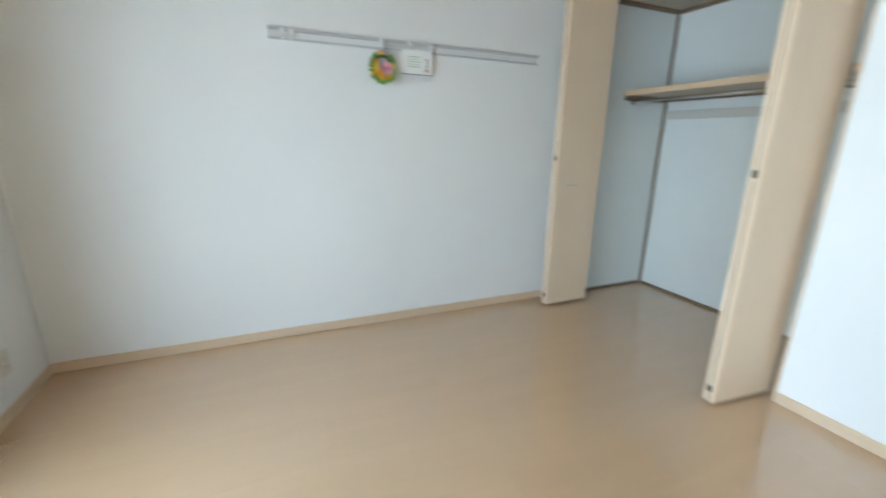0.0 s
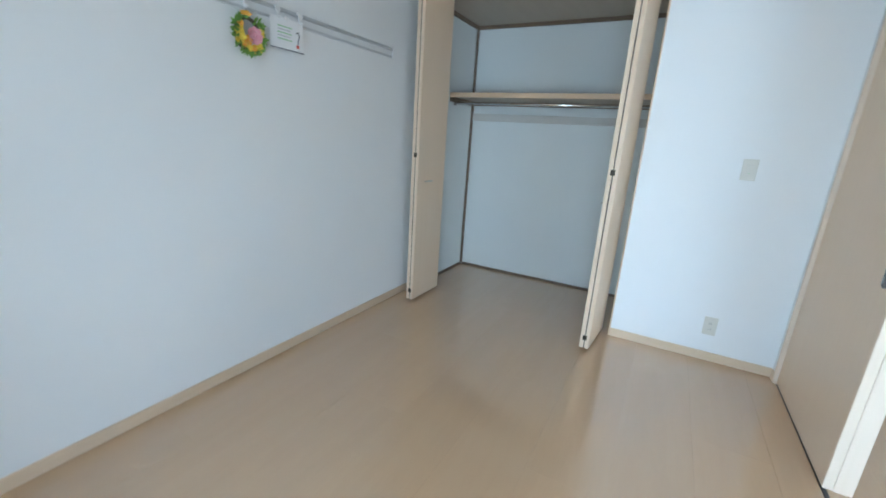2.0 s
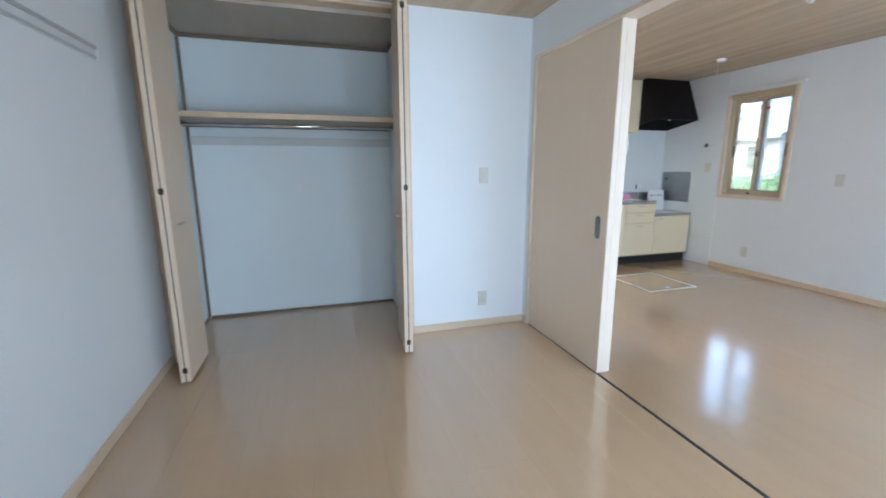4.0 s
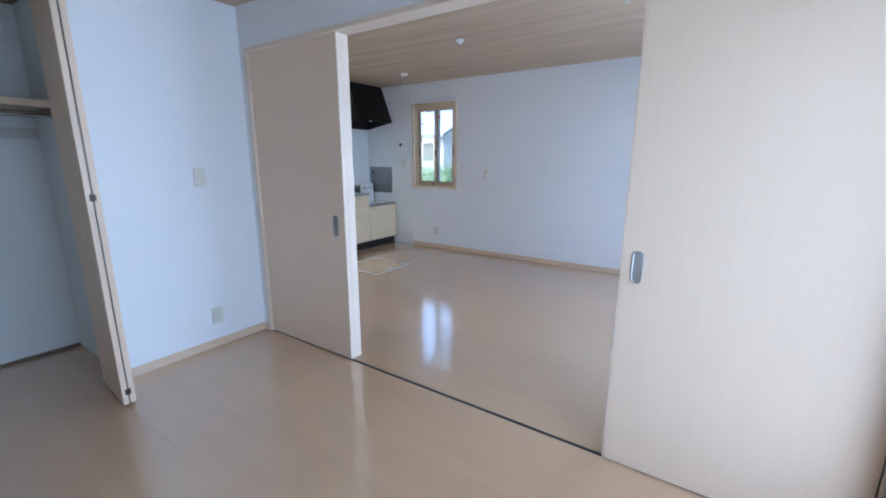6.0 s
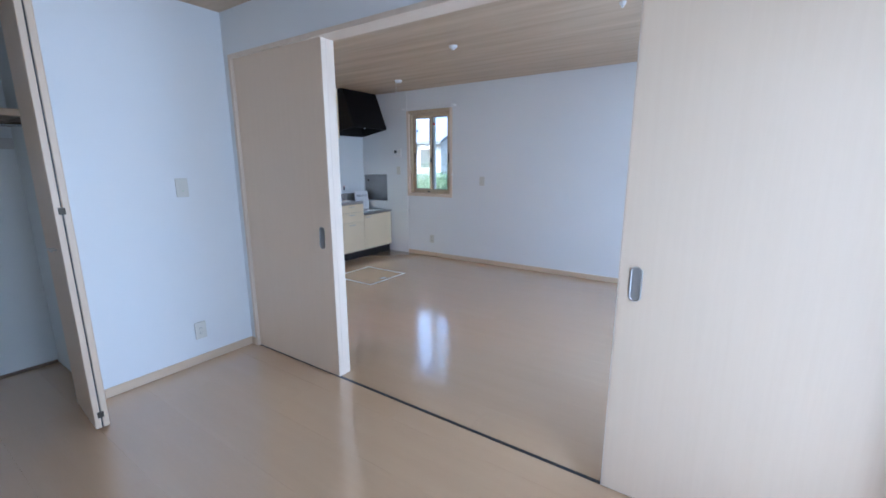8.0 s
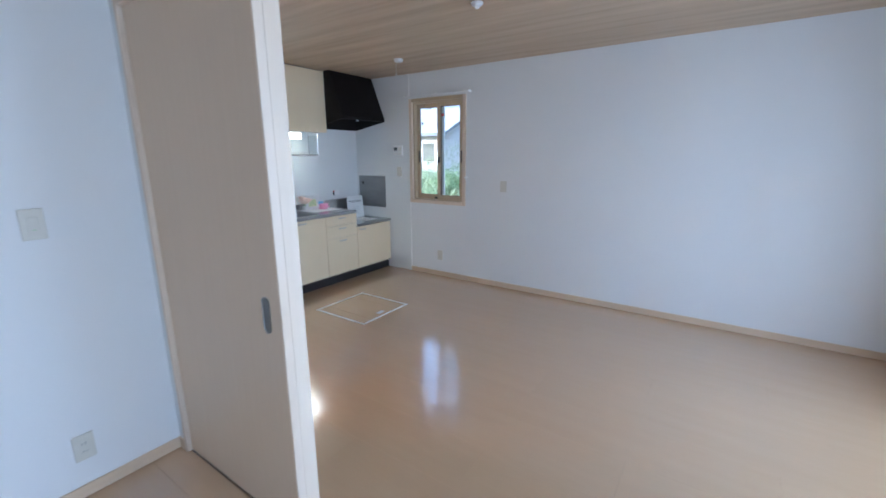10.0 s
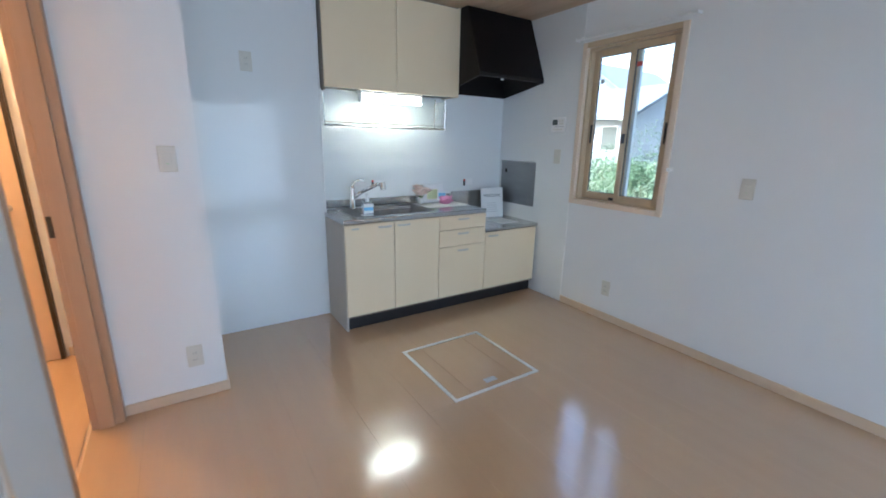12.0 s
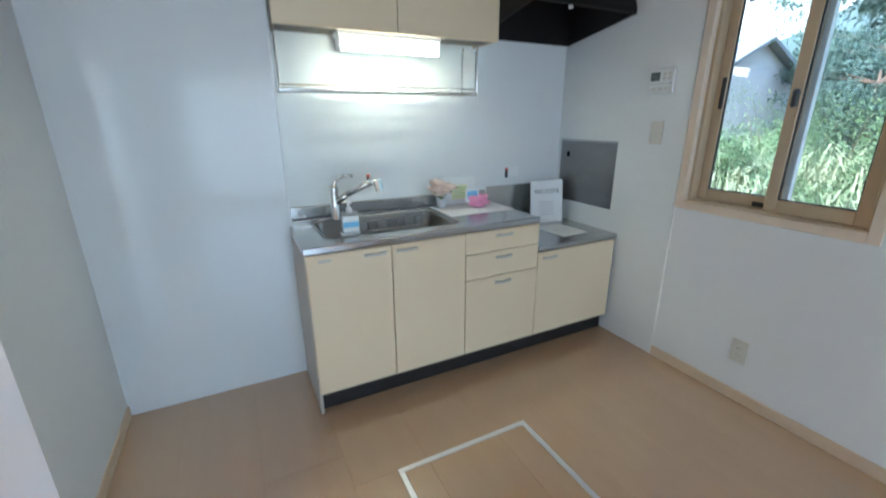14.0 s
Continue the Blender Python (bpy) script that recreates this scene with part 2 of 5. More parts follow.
def block(*ends, bevel=0.0, seg=1):
    return slab(bmesh.new(), *ends, bevel=bevel, seg=seg)


def rod(bm, a, b, r, seg=12, r2=None):
    """Adds a round bar from a to b."""
    a, b = Vector(a), Vector(b)
    turn = (b - a).to_track_quat("Z", "Y").to_matrix().to_4x4()
    m = Matrix.Translation((a + b) / 2) @ turn
    bmesh.ops.create_cone(bm, cap_ends=True, segments=seg, radius1=r, radius2=r if r2 is None else r2, depth=(b - a).length, matrix=m)
    return bm


def tube(bm, points, r, seg=10):
    """Adds a bent round bar along the points, with rounded joints."""
    for a, b in zip(points, points[1:]):
        rod(bm, a, b, r, seg)
    for p in points[1:-1]:
        bmesh.ops.create_uvsphere(bm, u_segments=seg, v_segments=6, radius=r, matrix=Matrix.Translation(p))
    return bm


def lathe(bm, at, profile, seg=24):
    """Adds a turned shape: profile is a list of (radius, height) over the point at."""
    rings = []
    for r, z in profile:
        rings.append([bm.verts.new((at[0] + r * math.cos(2 * math.pi * k / seg), at[1] + r * math.sin(2 * math.pi * k / seg), at[2] + z)) for k in range(seg)])
    for lo, hi in zip(rings, rings[1:]):
        for k in range(seg):
            bm.faces.new((lo[k], lo[(k + 1) % seg], hi[(k + 1) % seg], hi[k]))
    bm.faces.new(list(reversed(rings[0])))
    bm.faces.new(rings[-1])
    return bm


def finish(name, bm, mat, smooth=False):
    me = bpy.data.meshes.new(name)
    bmesh.ops.recalc_face_normals(bm, faces=bm.faces)
    bm.to_mesh(me)
    bm.free()
    me.materials.append(mat)
    for p in me.polygons:
        p.use_smooth = smooth
    return me


def part(name, bm, mat, parent, label="", smooth=False):
    ob = new(name, finish(name, bm, mat, smooth))
    ob.parent = parent
    if label:
        ob["label"] = label
    return ob


def thing(name, label, category, group="", at=(0, 0, 0)):
    ob = new(name)
    ob.location = at
    ob.empty_display_size = 0.05
    return tagged(ob, label, category, group)


def solid(name, bm, mat, label, category, group="", smooth=False):
    return tagged(new(name, finish(name, bm, mat, smooth)), label, category, group)


def structure(name, bm, mat, label, category):
    return tagged(new(name, finish(name, bm, mat)), label, category, kind="structure")


def letters(text, size, at, m, mat, parent, label="printed words"):
    """Writing as a thin mesh, at the pose m."""
    c = bpy.data.curves.new("writing", "FONT")
    c.body, c.size, c.extrude, c.align_x, c.align_y = text, size, 0.0004, "CENTER", "CENTER"
    tmp = bpy.data.objects.new("writing", c)
    scene.collection.objects.link(tmp)
    me = bpy.data.meshes.new_from_object(tmp.evaluated_get(bpy.context.evaluated_depsgraph_get()))
    bpy.data.objects.remove(tmp)
    me.materials.clear()
    me.materials.append(mat)
    me.transform(m)
    ob = new("writing", me)
    ob.parent = parent
    ob["label"] = label
    return ob


# ---- plan ----
ZB, ZL = 2.310, 2.37           # ceilings of bedroom and living room
XW, YN = -3.418, 2.54           # west and north walls
YP = -0.105                    # living-room face of the partition
YS, XK, XN = -3.25, 1.98, 1.82  # window wall, kitchen wall, niche wall
CB, CY0, CY1 = 0.835, 0.93, 2.51  # closet back and its opening
XG, YG = 1.08, -0.615          # short wall beside the kitchen niche

# ---- walls ----
b = block(XW - 0.14, 1.0, YN, YN + 0.14, -0.1, 2.5)
structure("wall_north", b, WALL, "white wallpapered bedroom wall with a picture rail", "wall")

# west wall with two terrace windows that reach almost to the floor
b = bmesh.new()
for y0, y1, z0, z1 in ((1.58, YN, -0.1, 2.5), (0.08, 1.58, 2.02, 2.5), (0.08, 1.58, -0.1, 0.09), (-0.60, 0.08, -0.1, 2.5),
                       (-2.3, -0.60, 2.02, 2.5), (-2.3, -0.60, -0.1, 0.09), (YS - 0.14, -2.3, -0.1, 2.5)):
    slab(b, XW - 0.14, XW, y0, y1, z0, z1)
structure("wall_west", b, WALL, "white wallpapered outer wall with terrace windows", "wall")

# partition with the wide sliding-door opening, and on to the hall door
b = bmesh.new()
slab(b, -3.404, -0.055, YP, 0.0, 2.045, 2.5)
slab(b, -0.055, 0.10, YP, 0.0, -0.1, 2.5)
slab(b, 0.10, 0.335, YP, 0.0, -0.1, 2.5)
slab(b, 0.335, XG + 0.10, YP + 0.001, 0.0, 2.062, 2.5)
slab(b, XW, -3.404, YP, 0.0, -0.1, 2.5)
slab(b, -0.927, -0.055, YP, -0.0505, -0.1, 2.045)
slab(b, -3.404, -2.591, YP, -0.0505, -0.1, 2.045)
structure("wall_partition", b, WALL, "white wallpapered partition between bedroom and living room", "wall")
b = block(0.0, 0.10, 0.0, CY0 - 0.010, -0.1, 2.5)
structure("wall_switch_side", b, WALL, "white wallpapered wall beside the closet", "wall")
b = block(-0.001, 0.099, CY0 - 0.010, CY1 + 0.03, 2.30, 2.5)
structure("wall_over_closet", b, WALL, "white wall strip over the closet", "wall")

# living room and kitchen
b = bmesh.new()
W0, W1, WZ0, WZ1 = 0.315, 1.03, 0.915, 2.055
slab(b, XW, W0, YS - 0.14, YS, -0.1, 2.5)
slab(b, W1, XK + 0.14, YS - 0.14, YS, -0.1, 2.5)
slab(b, W0, W1, YS - 0.14, YS, -0.1, WZ0)
slab(b, W0, W1, YS - 0.14, YS, WZ1, 2.5)
structure("wall_south", b, WALL, "white wallpapered living-room wall with a small window", "wall")
b = block(XK, XK + 0.14, YS, 1.1, -0.1, 2.5)
structure("wall_kitchen", b, WALL, "white wall behind the kitchen units", "wall")
b = bmesh.new()
slab(b, XG, XG + 0.10, YG, -0.036, -0.1, 2.5)
slab(b, XG + 0.10, XK, YG, YG + 0.10, -0.1, 2.5)
structure("wall_niche", b, WALL, "short white wall with a switch and an outlet", "wall")
b = block(XN, XK - 0.001, -1.425, YG, -0.1, 2.5)
structure("wall_fridge_niche", b, PANEL, "glossy white wall of the refrigerator niche", "wall")
b = block(XK - 0.004, XK, YS + 0.004, -1.425, 0.0, ZL)
structure("kitchen_panel_back", b, PANEL, "glossy white kitchen panel over the counter", "wall panel")
b = bmesh.new()
slab(b, 1.075, XK - 0.004, YS, YS + 0.004, 0.0, WZ0 - 0.04)
slab(b, 1.075, XK - 0.004, YS, YS + 0.004, WZ0 - 0.04, ZL)
structure("kitchen_panel_side", b, PANEL, "glossy white kitchen panel beside the window", "wall panel")
b = bmesh.new()
slab(b, 1.067, 1.075, YS, YS + 0.007, 0.0, 0.87)
slab(b, 1.067, 1.075, YS, YS + 0.007, 2.09, ZL)
slab(b, XN - 0.006, XN, -1.433, -1.423, 0.0, ZL)
structure("panel_joint_trim", b, WHITE, "thin white joint strips at the panel edges", "trim")

# closet inside
for name, ends in (("wall_closet_back", (CB, CB + 0.06, CY0 - 0.05, CY1 + 0.05, -0.1, 2.5)), ("wall_closet_end", (0.10, CB, CY0 - 0.05, CY0 - 0.005, -0.1, 2.5)),
                   ("wall_closet_side", (0.10, CB, CY1 + 0.005, CY1 + 0.03, -0.1, 2.5))):
    structure(name, block(*ends), CLOSET_WALL, "plain grey-white board inside the closet", "wall")
structure("ceiling_closet", block(0.10, CB, CY0 - 0.005, CY1 + 0.005, 2.25, 2.29), CLOSET_CEIL, "brownish plywood closet ceiling", "ceiling")
b = bmesh.new()
slab(b, CB - 0.022, CB, CY0, CY1, 2.22, 2.25, 0.003)
slab(b, 0.10, CB - 0.022, CY1 - 0.018, CY1 + 0.005, 2.22, 2.25, 0.003)
slab(b, 0.10, CB - 0.022, CY0 - 0.005, CY0 + 0.018, 2.22, 2.25, 0.003)
slab(b, CB - 0.02, CB, CY1 - 0.015, CY1 + 0.005, 0.02, 2.22, 0.003)
slab(b, CB - 0.012, CB, CY0, CY1 - 0.015, 0.0, 0.022, 0.002)
slab(b, 0.10, CB - 0.012, CY1 - 0.008, CY1 + 0.005, 0.0, 0.022, 0.002)
structure("closet_trim", b, DARK_TRIM, "thin brown moulding in the closet corners", "trim")

# hall behind the door
b = bmesh.new()
slab(b, 0.935, XK, 1.0, 1.10, -0.1, 2.5)
slab(b, 0.10, 0.935, 0.88 - 0.005, 0.88 + 0.0, -0.1, 2.5)
structure("wall_hall", b, WALL, "plain hall walls lit by a warm lamp", "wall")
structure("ceiling_hall", block(0.10, XK, 0.0, 1.1, 2.37, 2.42), WALL, "plain hall ceiling", "ceiling")

# ceilings: boards with grain along the rooms
def ceiling(name, x0, x1, y0, y1, z, label):
    bm = bmesh.new()
    n = round((y1 - y0) / 0.303)
    step = (y1 - y0) / n
    for k in range(n):
        slab(bm, x0, x1, y0 + k * step + 0.00005, y0 + (k + 1) * step - 0.00005, z, z + 0.012, 0.0003)
    slab(bm, x0, x1, y0, y1, z + 0.012, z + 0.06)
    structure(name, bm, CEIL, label, "ceiling")


ceiling("ceiling_bedroom", XW, 0.0, 0.0, YN, ZB, "light wood-grain board ceiling of the bedroom")
ceiling("ceiling_living", XW, XK, YS, YP, ZL, "light wood-grain board ceiling of the living room")
b = bmesh.new()
slab(b, XW - 0.3, 3.3, YS - 0.3, YN + 0.3, 2.50, 2.60)
structure("roof_slab", b, WALL, "closed slab over the rooms", "roof")

# ---- sliding-door frame, closet frame, hall door frame ----
b = bmesh.new()
slab(b, -0.080, -0.055, YP - 0.006, 0.006, 0.0, 2.045, 0.002)
slab(b, -3.404, -0.080, YP - 0.006, 0.006, 2.018, 2.045, 0.002)
slab(b, -3.417, -3.404, YP - 0.006, 0.006, 0.0, 2.045, 0.002)
for x in (-0.946, -2.61):
    slab(b, x, x + 0.02, YP - 0.004, -0.0495, 0.0, 2.018, 0.002)
structure("sliding_door_frame", b, DOOR_EDGE, "pale maple frame round the wide sliding-door opening", "door frame")
b = bmesh.new()
slab(b, -3.404, -0.080, -0.030, -0.012, -0.006, 0.0012)
structure("floor_track", b, DARK, "dark floor track of the sliding doors", "floor track")
b = bmesh.new()
slab(b, -0.006, 0.10, CY0 - 0.010, CY0, 0.0, 2.30, 0.002)
slab(b, -0.006, 0.10, CY1, CY1 + 0.03, 0.0, 2.30, 0.002)
slab(b, -0.006, 0.10, CY0, CY1, 2.275, 2.30, 0.002)
structure("closet_frame", b, TRIM, "maple frame round the closet opening", "door frame")
b = bmesh.new()
slab(b, 1.03, XG + 0.004, YP - 0.055, -0.034, 0.0, 2.06, 0.003)
slab(b, 1.014, 1.03, YP - 0.02, -0.062, 0.0, 2.04, 0.002)
slab(b, 0.335, 0.375, YP - 0.003, 0.012, 0.0, 2.06, 0.001)
slab(b, 0.375, 1.03, YP - 0.012, 0.012, 2.02, 2.06, 0.003)
jamb = structure("hall_door_frame", b, SHADED_TRIM, "maple hall door frame with a latch plate", "door frame")
part("latch_plate", block(1.0265, 1.0305, -0.058, -0.040, 0.93, 1.02, bevel=0.001), BRONZE, jamb, "dark latch plate")
hd = thing("hall_door", "closed brown wooden door in the hall", "door")
part("leaf", block(1.945, 1.978, 0.225, 0.985, 0.005, 2.0, bevel=0.003), TRIM, hd)
part("edge_band", block(1.935, 1.9785, 0.205, 0.2245, 0.005, 2.04), BRONZE, hd, "dark door edge")
k = part("knob", lathe(bmesh.new(), (1.925, 0.30, 0.95), [(0.005, -0.02), (0.024, -0.015), (0.028, 0.0), (0.024, 0.015), (0.005, 0.02)]), HANDLE, hd, "round metal knob", True)

# ---- baseboards ----
def board(name, x0, x1, y0, y1, label):
    return structure(name, block(x0, x1, y0, y1, 0.0, 0.058, bevel=0.0025), BASE, label, "baseboard")


board("baseboard_north", XW, -0.006, YN - 0.009, YN, "thin maple baseboard along the bedroom wall")
board("baseboard_west", XW, XW + 0.009, 1.62, YN - 0.009, "thin maple baseboard beside the terrace window")
board("baseboard_west_low", XW, XW + 0.009, 0.0, 0.06, "thin maple baseboard beside the terrace window")
board("baseboard_switch_side", -0.009, 0.0, 0.0, CY0 - 0.010, "thin maple baseboard beside the closet")
board("baseboard_corner", -0.055, -0.009, 0.0, 0.008, "short maple baseboard beside the sliding doors")
board("baseboard_south", XW, 1.067, YS, YS + 0.009, "thin maple baseboard under the window")
board("baseboard_niche", XG - 0.009, XG, YG, YP - 0.055, "thin maple baseboard on the short wall")
board("baseboard_niche_return", XG - 0.009, XN - 0.006, YG - 0.009, YG, "thin maple baseboard in the refrigerator niche")
board("baseboard_partition", -0.926, 0.335, YP - 0.009, YP, "thin maple baseboard on the partition")
board("baseboard_hall", 0.94, XK, 0.991, 1.0, "maple baseboard in the hall")
board("baseboard_hall_east", XK - 0.009, XK, -0.002, 0.19, "maple baseboard beside the hall door")

# ---- windows ----
def sash(win, axis, a0, a1, d0, d1, z0, z1, w=0.045, low=0.055):
    """One sliding sash with its four rails and a pane; a along the wall, d through it."""
    def e(u0, u1, v0, v1, q0, q1, bev):
        return block(u0, u1, v0, v1, q0, q1, bevel=bev) if axis == "x" else block(v0, v1, u0, u1, q0, q1, bevel=bev)
    for n, (u0, u1, q0, q1) in (("stile", (a0, a0 + w, z0, z1)), ("stile", (a1 - w, a1, z0, z1)),
                                ("bottom_rail", (a0 + w, a1 - w, z0, z0 + low)), ("top_rail", (a0 + w, a1 - w, z1 - w, z1))):
        part(n, e(u0, u1, d0, d1, q0, q1, 0.003), SASH, win)
    m = (d0 + d1) / 2
    for u0, u1, q0, q1 in ((a0 + w, a0 + w + 0.005, z0 + low, z1 - w), (a1 - w - 0.005, a1 - w, z0 + low, z1 - w),
                           (a0 + w + 0.005, a1 - w - 0.005, z0 + low, z0 + low + 0.005), (a0 + w + 0.005, a1 - w - 0.005, z1 - w - 0.005, z1 - w)):
        part("gasket", e(u0, u1, m - 0.006, m + 0.006, q0, q1, 0.0), DARK, win, "thin black glazing gasket")
    p = part("pane", e(a0 + w - 0.004, a1 - w + 0.004, m - 0.002, m + 0.002, z0 + low - 0.004, z1 - w + 0.004, 0.0), GLASS, win, "clear glass pane")
    p.visible_shadow = False


win = tagged(thing("window_1", "small maple-framed sliding window with clear panes", "window"), kind="structure")
part("casing", block(W0 - 0.038, W0 + 0.003, YS - 0.1, YS + 0.012, WZ0 - 0.035, WZ1 + 0.035, bevel=0.002), DOOR_EDGE, win)
part("casing", block(W1 - 0.003, W1 + 0.038, YS - 0.1, YS + 0.012, WZ0 - 0.035, WZ1 + 0.035, bevel=0.002), DOOR_EDGE, win)
part("head", block(W0 + 0.003, W1 - 0.003, YS - 0.1, YS + 0.012, WZ1 - 0.003, WZ1 + 0.035, bevel=0.002), SASH, win)
part("sill", block(W0 + 0.003, W1 - 0.003, YS - 0.1, YS + 0.016, WZ0 - 0.035, WZ0 + 0.003, bevel=0.003), DOOR_EDGE, win)
part("outer_frame", block(W0, W0 + 0.02, YS - 0.135, YS - 0.02, WZ0, WZ1, bevel=0.002), SASH, win)
part("outer_frame", block(W1 - 0.02, W1, YS - 0.135, YS - 0.02, WZ0, WZ1, bevel=0.002), SASH, win)
part("outer_frame", block(W0 + 0.02, W1 - 0.02, YS - 0.135, YS - 0.02, WZ1 - 0.02, WZ1, bevel=0.002), SASH, win)
part("outer_frame", block(W0 + 0.02, W1 - 0.02, YS - 0.135, YS - 0.02, WZ0, WZ0 + 0.012, bevel=0.002), SASH, win)
sash(win, "x", 0.645, W1 - 0.02, YS - 0.095, YS - 0.07, WZ0 + 0.012, WZ1 - 0.02)
part("outer_stile", block(0.622, 0.6445, YS - 0.104, YS - 0.074, WZ0 + 0.012, WZ1 - 0.02, bevel=0.002), PALE_ALU, win, "pale aluminium stile of the outer sash")
sash(win, "x", W0 + 0.02, 0.69, YS - 0.062, YS - 0.035, WZ0 + 0.012, WZ1 - 0.02)
part("finger_pull", block(W1 - 0.062, W1 - 0.042, YS - 0.071, YS - 0.066, 1.36, 1.50, bevel=0.003), DARK, win, "dark finger pull")
part("finger_pull", block(W0 + 0.035, W0 + 0.05, YS - 0.036, YS - 0.031, 1.36, 1.50, bevel=0.003), DARK, win, "dark finger pull")
part("crescent_lock", block(0.650, 0.672, YS - 0.036, YS - 0.012, 1.36, 1.43, bevel=0.006), DARK, win, "dark crescent lock")
part("child_lock", block(0.70, 0.75, YS - 0.071, YS - 0.062, 0.935, 0.955, bevel=0.002), DARK, win, "small dark stop on the rail")
part("sticker", block(0.92, 0.945, YS - 0.083, YS - 0.0795, 1.80, 1.83), INK, win, "small grey sticker")
part("sticker", block(0.595, 0.635, YS - 0.048, YS - 0.0455, 1.88, 1.91), RED, win, "small red sticker")


def terrace(name, y0, y1, label):
    w = tagged(thing(name, label, "window"), kind="structure")
    mid = (y0 + y1) / 2
    part("casing", block(XW - 0.1, XW + 0.012, y1 - 0.045, y1, 0.055, 2.055, bevel=0.002), TRIM, w)
    part("casing", block(XW - 0.1, XW + 0.012, y0, y0 + 0.045, 0.055, 2.055, bevel=0.002), TRIM, w)
    part("head", block(XW - 0.1, XW + 0.012, y0 + 0.045, y1 - 0.045, 2.01, 2.055, bevel=0.002), TRIM, w)
    part("sill", block(XW - 0.1, XW + 0.012, y0 + 0.045, y1 - 0.045, 0.055, 0.098, bevel=0.002), TRIM, w)
    sash(w, "y", mid - 0.02, y1 - 0.045, XW - 0.06, XW - 0.03, 0.10, 2.01, 0.06, 0.09)
    sash(w, "y", y0 + 0.045, mid + 0.04, XW - 0.094, XW - 0.064, 0.10, 2.01, 0.06, 0.09)


terrace("window_2", 0.06, 1.60, "tall maple-framed terrace window in the bedroom")
terrace("window_3", -2.32, -0.58, "tall maple-framed terrace window in the living room")

# ---- sliding doors ----
def pull_plate(door, x, z, y, side, length=0.135, width=0.045):
    """A recessed oval pull: a rim with a sunk dish."""
    bm = bmesh.new()
    ring = []
    for k in range(32):
        a = 2 * math.pi * k / 32
        s = (length - width) / 2 * (1 if math.sin(a) > 0 else -1)
        ring.append((math.cos(a), math.sin(a), s))
    rows = [[bm.verts.new((x + width / 2 * f * c, y + d * side, z + s + width / 2 * f * q)) for c, q, s in ring] for f, d in
            ((1.0, 0.0), (1.0, 0.003), (0.80, 0.004), (0.74, 0.001), (0.70, 0.0005))]
    for lo, hi in zip(rows, rows[1:]):
        for k in range(32):
            bm.faces.new((lo[k], lo[(k + 1) % 32], hi[(k + 1) % 32], hi[k]))
    bm.faces.new(rows[-1])
    part("pull", bm, ALU if x < -2 else PULL, door, "oval metal finger pull", False)


def sliding_door(x0, x1, y0, y1, label, pull_x, side):
    d = thing("sliding_door", label, "door", "sliding doors")
    part("leaf", block(x0 + 0.004, x1 - 0.004, y0, y1, 0.006, 2.026, bevel=0.002), DOOR, d)
    for a, c in ((x0, x0 + 0.004), (x1 - 0.004, x1)):
        part("edge_band", block(a, c, y0 + 0.001, y1 - 0.001, 0.006, 2.026), DOOR_EDGE, d)
    pull_plate(d, pull_x, 0.90, y1 if side > 0 else y0, side)
    return d


sliding_door(-0.950, -0.082, -0.047, -0.013, "pale maple sliding door pushed open, beside the closet wall", -0.865, 1)
sliding_door(-3.400, -2.560, -0.036, -0.002, "pale maple sliding door with an oval metal pull, pushed open", -2.622, 1)

# ---- folded closet doors ----
def closet_door(y, sign, label):
    """Two leaves folded together, standing out from the closet; sign: the side on which the opening lies."""
    d = thing("closet_door", label, "door", "closet doors")
    for k, (s0, s1) in enumerate(((0.002, 0.028), (0.034, 0.060))):
        ya, yb = y + sign * s0, y + sign * s1
        part("leaf", block(-0.352, 0.045, min(ya, yb), max(ya, yb), 0.018, 2.268, bevel=0.003), DOOR, d)
    for z in (0.09, 1.13, 2.18):
        part("hinge", block(-0.3535, -0.3515, min(y + sign * 0.019, y + sign * 0.045), max(y + sign * 0.019, y + sign * 0.045), z - 0.016, z + 0.016, bevel=0.0005), BRONZE, d, "small dark hinge")
    bm = bmesh.new()
    yf = y + sign * 0.061
    rod(bm, (-0.255, yf, 0.94), (-0.255, yf + sign * 0.022, 0.94), 0.004)
    rod(bm, (-0.195, yf, 0.94), (-0.195, yf + sign * 0.022, 0.94), 0.004)
    slab(bm, -0.27, -0.18, min(yf + sign * 0.018, yf + sign * 0.026), max(yf + sign * 0.018, yf + sign * 0.026), 0.934, 0.946, 0.002)
    part("handle", bm, HANDLE, d, "small metal bar handle")
    # dark strip put between the leaves in place of the gap's shade
    part("gap_shade_strip", block(-0.348, 0.04, min(y + sign * 0.0285, y + sign * 0.0335), max(y + sign * 0.0285, y + sign * 0.0335), 0.02, 2.265), DARK, d, "dark strip standing in for the shaded gap between the leaves")
    rail = bmesh.new()
    rod(rail, (0.02, y + sign * 0.02, 2.266), (0.02, y + sign * 0.02, 2.276), 0.006)
    part("pivot", rail, HANDLE, d)
    return d


near = closet_door(1.003, 1, "pale maple folding closet door, folded open beside the white wall")
closet_door(2.403, -1, "pale maple folding closet door, folded open beside the bedroom wall")
near.matrix_world = pose(-0.352, 1.003, 0) @ pose(0, 0, 0, 0, 0, -4.5) @ pose(0.352, -1.003, 0)

